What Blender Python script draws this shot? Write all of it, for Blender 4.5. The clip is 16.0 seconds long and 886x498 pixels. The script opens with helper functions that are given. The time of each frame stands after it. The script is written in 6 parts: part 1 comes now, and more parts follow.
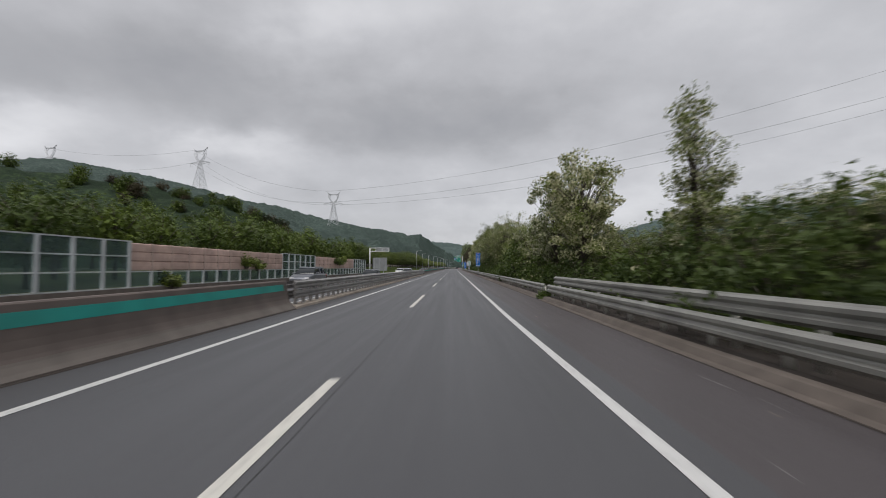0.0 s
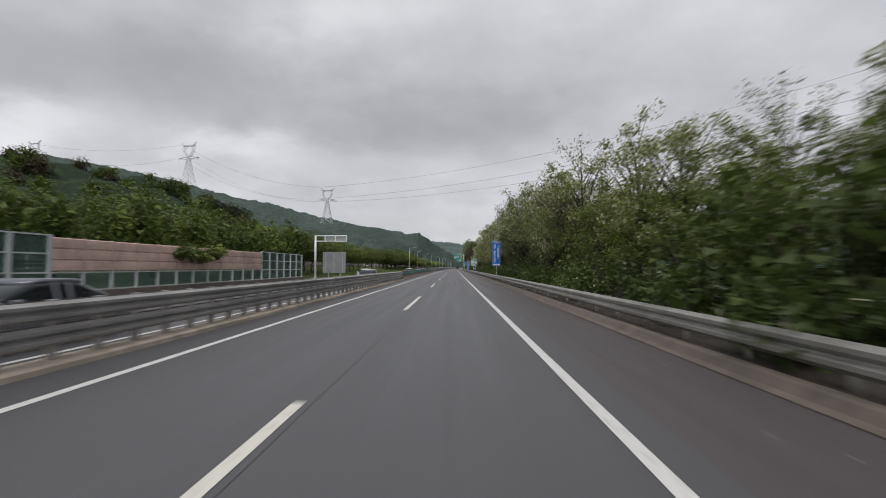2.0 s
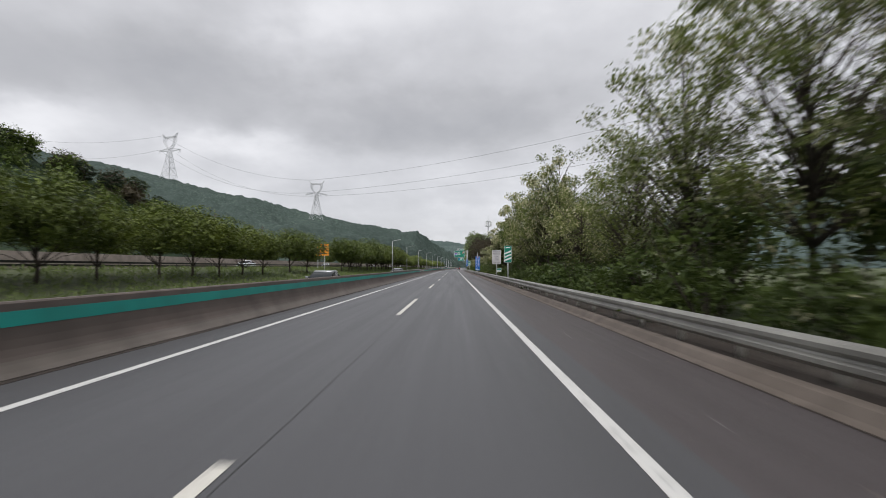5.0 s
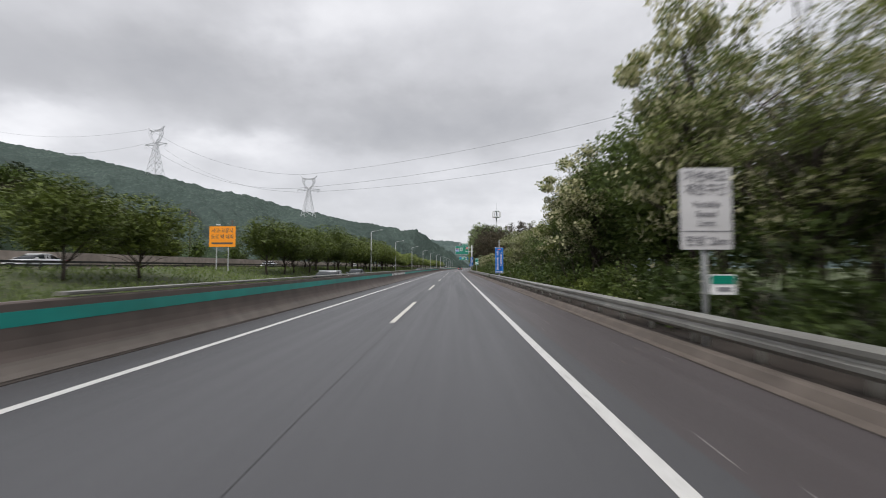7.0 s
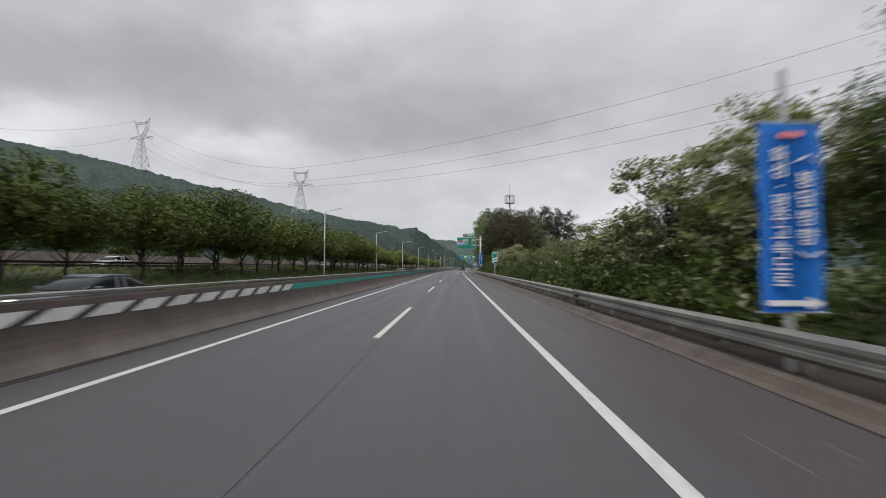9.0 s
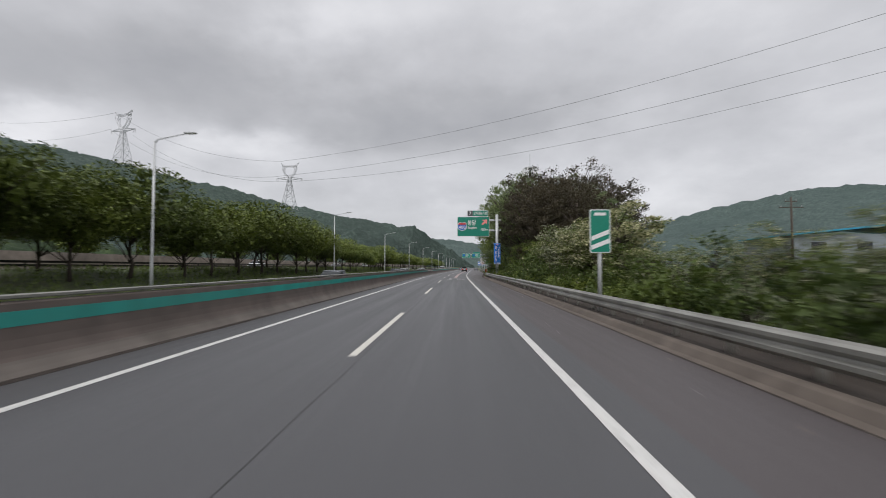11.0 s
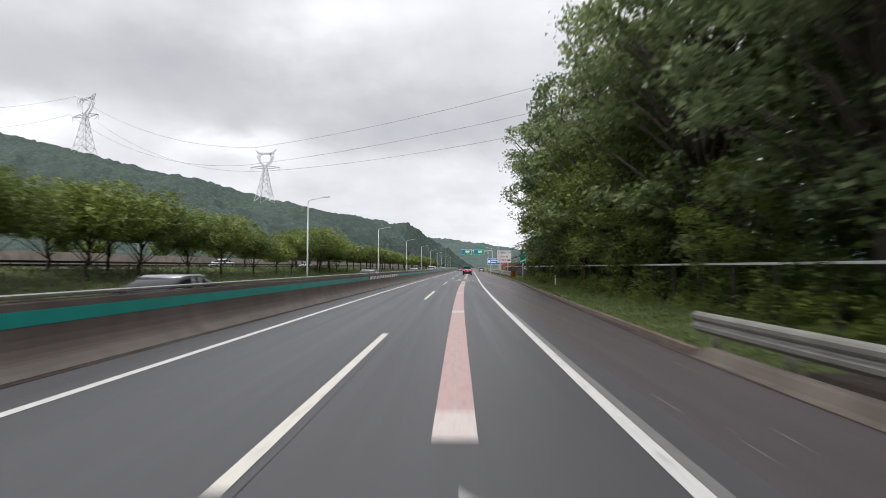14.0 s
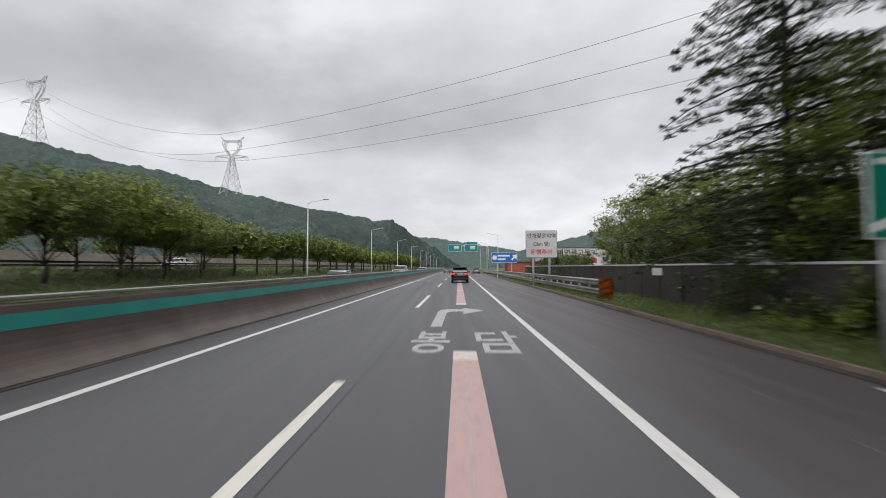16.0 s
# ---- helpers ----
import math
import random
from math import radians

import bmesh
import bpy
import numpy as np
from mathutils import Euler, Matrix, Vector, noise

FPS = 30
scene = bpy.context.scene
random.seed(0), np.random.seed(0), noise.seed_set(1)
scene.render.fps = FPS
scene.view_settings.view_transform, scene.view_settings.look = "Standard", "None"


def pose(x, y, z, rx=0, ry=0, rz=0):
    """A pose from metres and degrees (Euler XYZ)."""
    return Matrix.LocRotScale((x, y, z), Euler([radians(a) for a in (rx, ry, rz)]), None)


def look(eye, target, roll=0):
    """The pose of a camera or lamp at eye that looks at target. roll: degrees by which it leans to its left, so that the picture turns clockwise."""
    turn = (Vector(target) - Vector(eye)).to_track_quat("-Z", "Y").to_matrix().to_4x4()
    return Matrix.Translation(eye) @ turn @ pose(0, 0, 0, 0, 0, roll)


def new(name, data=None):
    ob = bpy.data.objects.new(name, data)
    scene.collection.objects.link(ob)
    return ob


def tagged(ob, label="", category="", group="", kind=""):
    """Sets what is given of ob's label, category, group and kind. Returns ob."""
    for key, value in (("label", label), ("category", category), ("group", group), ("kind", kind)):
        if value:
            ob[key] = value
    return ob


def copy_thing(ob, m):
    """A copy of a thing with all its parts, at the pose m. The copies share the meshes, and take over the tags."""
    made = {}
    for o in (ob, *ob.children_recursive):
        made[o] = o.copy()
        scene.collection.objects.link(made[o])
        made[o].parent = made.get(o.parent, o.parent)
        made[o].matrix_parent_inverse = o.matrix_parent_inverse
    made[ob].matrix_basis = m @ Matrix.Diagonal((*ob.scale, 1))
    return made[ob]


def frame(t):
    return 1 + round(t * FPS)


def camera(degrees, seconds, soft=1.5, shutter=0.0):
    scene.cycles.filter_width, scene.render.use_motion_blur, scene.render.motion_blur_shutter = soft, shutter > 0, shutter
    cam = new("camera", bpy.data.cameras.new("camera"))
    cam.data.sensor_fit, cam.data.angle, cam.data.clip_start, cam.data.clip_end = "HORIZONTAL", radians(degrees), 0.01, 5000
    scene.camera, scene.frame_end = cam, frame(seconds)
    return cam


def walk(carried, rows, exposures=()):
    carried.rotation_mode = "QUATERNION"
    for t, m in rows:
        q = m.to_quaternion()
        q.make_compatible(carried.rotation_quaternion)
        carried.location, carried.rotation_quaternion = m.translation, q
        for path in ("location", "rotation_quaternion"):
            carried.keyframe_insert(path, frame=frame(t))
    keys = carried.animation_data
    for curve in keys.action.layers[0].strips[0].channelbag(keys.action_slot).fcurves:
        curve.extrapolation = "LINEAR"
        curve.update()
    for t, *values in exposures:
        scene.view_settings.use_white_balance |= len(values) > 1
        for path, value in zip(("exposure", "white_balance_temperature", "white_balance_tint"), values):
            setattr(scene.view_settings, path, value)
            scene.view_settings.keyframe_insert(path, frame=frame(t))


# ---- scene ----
# The road runs along +y and bends gently to the right past y = 285. Lateral places are given
# from the middle of the camera's lane.
def cx(y):
    """How far the road has swung to the right at y."""
    if y < 285:
        return 0.0
    if y < 345:
        return (y - 285) ** 2 / 3000
    return 1.2 + 0.04 * (y - 345)


def heading(y):
    """The road's heading to the right, in degrees."""
    return math.degrees(math.atan(0.0 if y < 285 else min(0.04, (y - 285) / 1500)))


cam = camera(90.0, 16.0, soft=0.95, shutter=0.35)

# seconds, lateral place, way along the road, height, pitch, roll, yaw off the road
PATH = [
    (0.0, 0.01, 0.00, 1.70, 2.34, 0.0, 1.39),
    (0.5, 0.03, 10.31, 1.70, 2.34, 0.0, 1.39),
    (1.0, 0.07, 20.61, 1.70, 2.34, 0.0, 1.40),
    (1.5, 0.10, 30.91, 1.70, 2.34, 0.0, 1.40),
    (2.0, 0.14, 41.18, 1.70, 2.34, 0.0, 1.40),
    (2.5, 0.17, 51.44, 1.70, 2.34, 0.0, 1.40),
    (3.0, 0.20, 61.68, 1.70, 2.34, 0.0, 1.40),
    (3.5, 0.23, 71.93, 1.70, 2.34, 0.0, 1.41),
    (4.0, 0.22, 82.21, 1.70, 2.34, 0.0, 1.41),
    (4.5, 0.20, 92.53, 1.70, 2.34, 0.0, 1.41),
    (5.0, 0.19, 102.92, 1.70, 2.34, 0.0, 1.42),
    (5.5, 0.17, 113.37, 1.70, 2.34, 0.0, 1.42),
    (6.0, 0.15, 123.91, 1.70, 2.34, 0.0, 1.42),
    (6.5, 0.14, 134.52, 1.70, 2.34, 0.0, 1.47),
    (7.0, 0.12, 145.21, 1.70, 2.34, 0.0, 1.51),
    (7.5, 0.12, 155.95, 1.70, 2.34, 0.0, 1.56),
    (8.0, 0.12, 166.71, 1.70, 2.34, 0.0, 1.61),
    (8.5, 0.12, 177.44, 1.70, 2.34, 0.0, 1.65),
    (9.0, 0.12, 188.09, 1.70, 2.34, 0.0, 1.70),
    (9.5, 0.12, 198.67, 1.70, 2.34, 0.0, 1.71),
    (10.0, 0.12, 209.20, 1.70, 2.34, 0.0, 1.71),
    (10.5, 0.12, 219.72, 1.70, 2.34, 0.0, 1.72),
    (11.0, 0.19, 230.27, 1.70, 2.34, 0.0, 1.73),
    (11.5, 0.25, 240.89, 1.70, 2.34, 0.0, 1.74),
    (12.0, 0.22, 251.61, 1.70, 2.34, 0.0, 1.74),
    (12.5, 0.15, 262.50, 1.70, 2.34, 0.0, 1.75),
    (13.0, 0.10, 273.34, 1.70, 2.34, 0.0, 1.73),
    (13.5, 0.07, 284.33, 1.70, 2.34, 0.0, 1.70),
    (14.0, 0.03, 295.38, 1.70, 2.34, 0.0, 1.72),
    (14.5, -0.00, 306.48, 1.70, 2.34, 0.0, 1.74),
    (15.0, -0.05, 317.64, 1.70, 2.34, 0.0, 1.76),
    (15.5, -0.09, 328.84, 1.70, 2.34, 0.0, 1.78),
    (16.0, -0.13, 340.10, 1.70, 2.34, 0.0, 1.80),
]
walk(cam, [(t, pose(x + cx(y), y, z, 90 + p, r, w - heading(y))) for t, x, y, z, p, r, w in PATH],
     exposures=[(0.0, 0.05), (1.5, 0.13), (2.5, 0.22), (3.5, 0.35), (6.0, 0.36), (7.0, 0.42), (8.0, 0.38), (9.0, 0.18), (11.5, 0.25), (12.5, 0.42), (13.0, 0.58), (13.5, 0.64), (15.0, 0.68), (15.5, 0.65), (16.0, 0.42)])

# ---- sky and light: a rainy, overcast day ----
world = bpy.data.worlds.new("overcast")
scene.world = world
world.use_nodes = True
wn, wl = world.node_tree.nodes, world.node_tree.links
wn.clear()
w_out = wn.new("ShaderNodeOutputWorld")
w_bg = wn.new("ShaderNodeBackground")
w_geo = wn.new("ShaderNodeTexCoord")
w_sep = wn.new("ShaderNodeSeparateXYZ")
wl.new(w_geo.outputs["Generated"], w_sep.inputs[0])


def wmath(op, a, b=None, c=None):
    n = wn.new("ShaderNodeMath")
    n.operation = op
    for i, v in enumerate((a, b, c)):
        if v is None:
            continue
        if isinstance(v, (int, float)):
            n.inputs[i].default_value = v
        else:
            wl.new(v, n.inputs[i])
    return n.outputs[0]


def wnoise(vec, scale, detail, rough, shift):
    mp = wn.new("ShaderNodeMapping")
    mp.inputs["Location"].default_value = shift
    wl.new(vec, mp.inputs[0])
    n = wn.new("ShaderNodeTexNoise")
    n.inputs["Scale"].default_value = scale
    n.inputs["Detail"].default_value = detail
    n.inputs["Roughness"].default_value = rough
    wl.new(mp.outputs[0], n.inputs[0])
    return n.outputs[0]


# cloud deck: the direction laid onto a level sheet overhead
w_up = wmath("ADD", wmath("MAXIMUM", w_sep.outputs[2], 0.0), 0.34)
w_vec = wn.new("ShaderNodeCombineXYZ")
wl.new(wmath("DIVIDE", w_sep.outputs[0], w_up), w_vec.inputs[0])
wl.new(wmath("DIVIDE", w_sep.outputs[1], w_up), w_vec.inputs[1])
w_big = wnoise(w_vec.outputs[0], 1.0, 3.0, 0.45, (1.5, -0.6, 0.0))
w_small = wnoise(w_vec.outputs[0], 3.0, 5.0, 0.5, (4.0, 2.0, 1.0))
w_fine = wnoise(w_vec.outputs[0], 9.0, 6.0, 0.6, (2.0, 5.0, 3.0))
w_mix = wmath("ADD", wmath("ADD", wmath("MULTIPLY", w_big, 0.34), wmath("MULTIPLY", w_small, 0.28)), wmath("MULTIPLY_ADD", w_fine, 0.08, 0.15))

# the large banks and gaps of the deck down the valley, with ragged edges: bearing, height, breadth, depth, weight
CLOUDS = [(-0.86, 0.47, 0.42, 0.12, -0.18), (-0.42, 0.38, 0.36, 0.11, -0.13), (-0.02, 0.34, 0.36, 0.09, -0.10), (0.42, 0.40, 0.40, 0.14, -0.03),
          (-1.0, 0.33, 0.24, 0.05, 0.20), (-0.50, 0.265, 0.20, 0.035, 0.16), (-0.30, 0.56, 0.26, 0.08, 0.15), (0.45, 0.62, 0.45, 0.10, 0.10), (0.15, 0.20, 0.55, 0.06, 0.04), (0.95, 0.45, 0.4, 0.2, 0.05)]
w_fwd = wmath("MAXIMUM", w_sep.outputs[1], 0.2)
w_fu = wmath("ADD", wmath("DIVIDE", w_sep.outputs[0], w_fwd), wmath("MULTIPLY_ADD", w_small, 0.5, -0.25))
w_fv = wmath("ADD", wmath("DIVIDE", w_sep.outputs[2], w_fwd), wmath("MULTIPLY_ADD", wnoise(w_vec.outputs[0], 2.2, 5.0, 0.55, (7.0, 1.0, 4.0)), 0.24, -0.12))
w_banks = 0.0
for b_u, b_v, b_w, b_h, b_a in CLOUDS:
    du = wmath("DIVIDE", wmath("SUBTRACT", w_fu, b_u), b_w)
    dv = wmath("DIVIDE", wmath("SUBTRACT", w_fv, b_v), b_h)
    lobe = wmath("POWER", 2.718, wmath("MULTIPLY", wmath("ADD", wmath("MULTIPLY", du, du), wmath("MULTIPLY", dv, dv)), -1.0))
    w_banks = wmath("MULTIPLY_ADD", lobe, b_a, w_banks)
w_ahead = wmath("MINIMUM", wmath("MAXIMUM", wmath("MULTIPLY_ADD", w_sep.outputs[1], 4.0, -0.4), 0.0), 1.0)
w_mix = wmath("MULTIPLY_ADD", w_banks, w_ahead, w_mix)
w_ramp = wn.new("ShaderNodeValToRGB")
el = w_ramp.color_ramp.elements
el[0].position, el[0].color = 0.18, (0.28, 0.283, 0.302, 1)
el[1].position, el[1].color = 0.72, (0.70, 0.699, 0.722, 1)
for e_at, e_grey in ((0.34, 0.36), (0.5, 0.475)):
    e = el.new(e_at)
    e.color = (e_grey, e_grey * 1.003, e_grey * 1.05, 1)
# the deck thins a little towards the horizon
w_low = wmath("MULTIPLY", wmath("SUBTRACT", 0.22, w_sep.outputs[2]), 0.12)
wl.new(wmath("ADD", w_mix, w_low), w_ramp.inputs[0])
# clear sky behind the clouds, of which little comes through
w_sky = wn.new("ShaderNodeTexSky")
w_sky.sky_type = "NISHITA"
w_sky.sun_disc = False
w_sky.sun_elevation = radians(56)
w_sky.sun_rotation = radians(190)
w_dim = wn.new("ShaderNodeVectorMath")
w_dim.operation = "SCALE"
w_dim.inputs["Scale"].default_value = 0.1
wl.new(w_sky.outputs[0], w_dim.inputs[0])
w_blend = wn.new("ShaderNodeMix")
w_blend.data_type = "RGBA"
w_blend.inputs[0].default_value = 0.05
wl.new(w_ramp.outputs[0], w_blend.inputs[6])
wl.new(w_dim.outputs[0], w_blend.inputs[7])
wl.new(w_blend.outputs[2], w_bg.inputs[0])
w_bg.inputs[1].default_value = 1.13
wl.new(w_bg.outputs[0], w_out.inputs[0])

sun_data = bpy.data.lights.new("sun", "SUN")
sun_data.energy = 2.05
sun_data.angle = radians(40)
sun_data.color = (1.0, 0.96, 0.94)
sun = new("sun", sun_data)
sun.matrix_world = look((0, 0, 100), (10, 55, 17))

# ---- materials ----
class Nodes:
    """A short way to write a node material."""

    def __init__(self, name):
        self.m = bpy.data.materials.new(name)
        self.m.use_nodes = True
        self.t = self.m.node_tree
        self.bsdf = self.t.nodes["Principled BSDF"]
        self.geo = None

    def node(self, kind, **values):
        n = self.t.nodes.new(kind)
        for k, v in values.items():
            n.inputs[k].default_value = v
        return n

    def link(self, a, b):
        self.t.links.new(a, b)

    def place(self, scale=(1, 1, 1)):
        if self.geo is None:
            self.geo = self.t.nodes.new("ShaderNodeNewGeometry")
        mp = self.node("ShaderNodeMapping")
        mp.inputs["Scale"].default_value = scale
        self.link(self.geo.outputs["Position"], mp.inputs[0])
        return mp.outputs[0]

    def noise(self, scale, detail=4.0, rough=0.55, stretch=(1, 1, 1)):
        n = self.node("ShaderNodeTexNoise", Scale=scale, Detail=detail, Roughness=rough)
        self.link(self.place(stretch), n.inputs["Vector"])
        return n.outputs["Fac"]

    def ramp(self, fac, *stops):
        n = self.t.nodes.new("ShaderNodeValToRGB")
        els = n.color_ramp.elements
        while len(els) < len(stops):
            els.new(0.5)
        for e, (p, c) in zip(els, stops):
            e.position, e.color = p, (*c, 1) if len(c) == 3 else c
        self.link(fac, n.inputs[0])
        return n.outputs[0]

    def mix(self, fac, a, b, how="MIX"):
        n = self.t.nodes.new("ShaderNodeMix")
        n.data_type, n.blend_type = "RGBA", how
        for i, v in ((0, fac), (6, a), (7, b)):
            if isinstance(v, (int, float)):
                n.inputs[i].default_value = v
            elif isinstance(v, tuple):
                n.inputs[i].default_value = (*v, 1)
            else:
                self.link(v, n.inputs[i])
        return n.outputs[2]

    def bump(self, fac, strength, distance):
        n = self.node("ShaderNodeBump", Strength=strength, Distance=distance)
        self.link(fac, n.inputs["Height"])
        self.link(n.outputs[0], self.bsdf.inputs["Normal"])

    def base(self, c):
        if isinstance(c, tuple):
            self.bsdf.inputs["Base Color"].default_value = (*c, 1)
        else:
            self.link(c, self.bsdf.inputs["Base Color"])
        return self

    def gloss(self, rough, metal=0.0, spec=0.5):
        if isinstance(rough, (int, float)):
            self.bsdf.inputs["Roughness"].default_value = rough
        else:
            self.link(rough, self.bsdf.inputs["Roughness"])
        self.bsdf.inputs["Metallic"].default_value = metal
        self.bsdf.inputs["Specular IOR Level"].default_value = spec
        return self


def scaled(c, k):
    return tuple(v * k for v in c)


def rough_paint(name, c, rough=0.5, metal=0.0, scale=3.0, spread=0.25, bump=0.15, dirt=(0.12, 0.11, 0.1), dirty=0.25):
    """Paint, concrete or metal with stains at two scales."""
    n = Nodes(name)
    a = n.noise(scale, 5.0)
    col = n.ramp(a, (0.3, scaled(c, 1 - spread)), (0.7, scaled(c, 1 + spread * 0.5)))
    b = n.noise(scale * 0.13, 3.0, 0.6)
    m = n.node("ShaderNodeMath")
    m.operation = "MULTIPLY"
    n.link(n.ramp(b, (0.45, (0, 0, 0)), (0.7, (1, 1, 1))), m.inputs[0])
    m.inputs[1].default_value = dirty
    n.base(n.mix(m.outputs[0], col, dirt)).gloss(rough, metal)
    if bump:
        n.bump(n.noise(scale * 12, 4.0), bump, 0.01)
    return n.m


def asphalt(name, c, seed):
    n = Nodes(name)
    grain = n.noise(55.0 + seed, 3.0, 0.7)
    patch = n.noise(0.12, 4.0, 0.6, (1.0, 0.25, 1))
    streak = n.noise(1.6, 4.0, 0.6, (1.0, 0.02, 1))
    col = n.ramp(grain, (0.25, scaled(c, 0.62)), (0.75, scaled(c, 1.35)))
    col = n.mix(0.45, col, n.ramp(streak, (0.3, scaled(c, 0.84)), (0.7, scaled(c, 1.1))))
    col = n.mix(0.35, col, n.ramp(patch, (0.3, scaled(c, 0.65)), (0.7, scaled(c, 1.25))))
    n.base(col)
    n.gloss(n.ramp(streak, (0.3, (0.42,) * 3), (0.7, (0.56,) * 3)), 0.0, 0.45)
    n.bump(grain, 0.35, 0.012)
    return n.m


def road_paint(name, c, worn=0.5):
    n = Nodes(name)
    wear = n.noise(9.0, 6.0, 0.7, (1, 0.5, 1))
    n.base(n.mix(n.ramp(wear, (worn, (0, 0, 0)), (worn + 0.28, (0.65, 0.65, 0.65))), c, (0.13, 0.13, 0.13))).gloss(0.45)
    n.bump(n.noise(60.0), 0.2, 0.005)
    return n.m


def leaf(name, dark, light, rough=0.55, through_leaf=0.35):
    """Leaves: each one of its own shade, with broad lighter and darker clumps."""
    n = Nodes(name)
    g = n.t.nodes.new("ShaderNodeNewGeometry")
    n.geo = g
    col = n.ramp(g.outputs["Random Per Island"], (0.0, [a * 0.8 + b * 0.2 for a, b in zip(dark, light)]), (1.0, [a * 0.35 + b * 0.65 for a, b in zip(dark, light)]))
    info = n.t.nodes.new("ShaderNodeObjectInfo")
    col = n.mix(n.ramp(n.noise(0.7, 3.0), (0.4, (0, 0, 0)), (0.65, (0.7, 0.7, 0.7))), col, light)
    tint = n.ramp(info.outputs["Random"], (0.0, (0.75, 0.78, 0.8)), (1.0, (1.2, 1.15, 1.0)))
    n.base(n.mix(1.0, col, tint, "MULTIPLY")).gloss(rough, 0.0, 0.35)
    # light shines through the blades
    thin = n.t.nodes.new("ShaderNodeBsdfTranslucent")
    both = n.t.nodes.new("ShaderNodeMixShader")
    both.inputs[0].default_value = through_leaf
    n.link(n.bsdf.inputs["Base Color"].links[0].from_socket, thin.inputs[0])
    n.link(n.bsdf.outputs[0], both.inputs[1])
    n.link(thin.outputs[0], both.inputs[2])
    n.link(both.outputs[0], n.t.nodes["Material Output"].inputs[0])
    return n.m


def bark(name, c):
    n = Nodes(name)
    a = n.noise(9.0, 5.0, 0.65, (1, 1, 0.2))
    n.base(n.ramp(a, (0.3, scaled(c, 0.5)), (0.7, scaled(c, 1.3)))).gloss(0.85)
    n.bump(a, 0.6, 0.03)
    return n.m


def glass(name, c, rough=0.05, trans=1.0):
    n = Nodes(name)
    n.base(c).gloss(rough)
    n.bsdf.inputs["Transmission Weight"].default_value = trans
    n.bsdf.inputs["IOR"].default_value = 1.1 if trans else 1.5
    return n.m


def plain(name, c, rough=0.5, metal=0.0, glow=0.0):
    n = Nodes(name)
    v = n.noise(14.0, 4.0)
    n.base(n.ramp(v, (0.3, scaled(c, 0.88)), (0.7, scaled(c, 1.06)))).gloss(rough, metal)
    if glow:
        n.bsdf.inputs["Emission Color"].default_value = (*c, 1)
        n.bsdf.inputs["Emission Strength"].default_value = glow
    return n.m


M_ROAD = asphalt("wet_asphalt", (0.075, 0.0762, 0.0815), 0)
M_SHOULDER = asphalt("shoulder_asphalt", (0.077, 0.068, 0.0705), 3)
M_SCUFF = road_paint("scraped_asphalt", (0.3, 0.285, 0.28), 0.42)
M_SEAM = plain("tar_seam", (0.048, 0.048, 0.05), 0.5)
M_WHITE_LINE = road_paint("white_road_paint", (0.6, 0.6, 0.585))
M_WORN_LINE = road_paint("worn_road_paint", (0.4, 0.4, 0.395), 0.42)
M_CREAM_LINE = road_paint("cream_road_paint", (0.6, 0.585, 0.53))
M_PINK_LINE = road_paint("pink_road_paint", (0.44, 0.3, 0.285))
M_GHOST_LINE = road_paint("old_grey_road_paint", (0.19, 0.19, 0.188), 0.4)
M_BAR_LINE = road_paint("pinkish_white_road_paint", (0.56, 0.5, 0.47))
M_KERB = rough_paint("kerb_concrete", (0.122, 0.101, 0.086), 0.8, 0, 2.0, 0.35, 0.4, (0.08, 0.065, 0.05), 0.5)
M_SOIL_KERB = rough_paint("soil_stained_kerb", (0.16, 0.12, 0.095), 0.85, 0, 2.0, 0.35, 0.4, (0.1, 0.065, 0.045), 0.6)
M_STRIP = rough_paint("sandy_concrete", (0.4, 0.345, 0.285), 0.9, 0, 1.5, 0.3, 0.4, (0.12, 0.1, 0.08), 0.4)
M_BARRIER = rough_paint("stained_barrier_concrete", (0.125, 0.1, 0.088), 0.75, 0, 1.3, 0.3, 0.3, (0.07, 0.058, 0.05), 0.5)
M_BARRIER_FOOT = rough_paint("pale_barrier_foot", (0.14, 0.122, 0.108), 0.8, 0, 1.3, 0.3, 0.3, (0.1, 0.085, 0.07), 0.4)
M_GREEN_BAND = rough_paint("teal_paint", (0.006, 0.285, 0.245), 0.5, 0, 1.0, 0.2, 0.1, (0.05, 0.12, 0.1), 0.35)
M_BAND_WHITE = rough_paint("hatch_white_paint", (0.75, 0.75, 0.72), 0.5, 0, 2.0, 0.2, 0.1)
M_BAND_BLACK = rough_paint("hatch_black_paint", (0.03, 0.03, 0.03), 0.5, 0, 2.0, 0.2, 0.1)
M_ZINC = rough_paint("galvanised_steel", (0.365, 0.36, 0.33), 0.42, 0.6, 1.2, 0.25, 0.1, (0.14, 0.13, 0.125), 0.4)
M_RAIL_GREY = rough_paint("dull_grey_rail", (0.35, 0.34, 0.33), 0.4, 0.45, 1.2, 0.25, 0.1, (0.08, 0.075, 0.07), 0.4)
M_POLE = rough_paint("grey_painted_steel", (0.48, 0.5, 0.51), 0.45, 0.2, 1.5, 0.15, 0.05)
M_POLE_WHITE = rough_paint("white_painted_steel", (0.72, 0.73, 0.74), 0.4, 0.0, 1.5, 0.15, 0.05)
# Paler than bare steel: the haze before the pylons is coloured in.
M_PYLON = plain("hazed_pylon_steel", (0.52, 0.53, 0.55), 0.6, 0.1)
M_CABLE = plain("cable", (0.2, 0.21, 0.22), 0.6)
M_PINK_PANEL = rough_paint("pink_noise_panel", (0.55, 0.39, 0.33), 0.7, 0, 1.2, 0.25, 0.2, (0.2, 0.15, 0.12), 0.45)
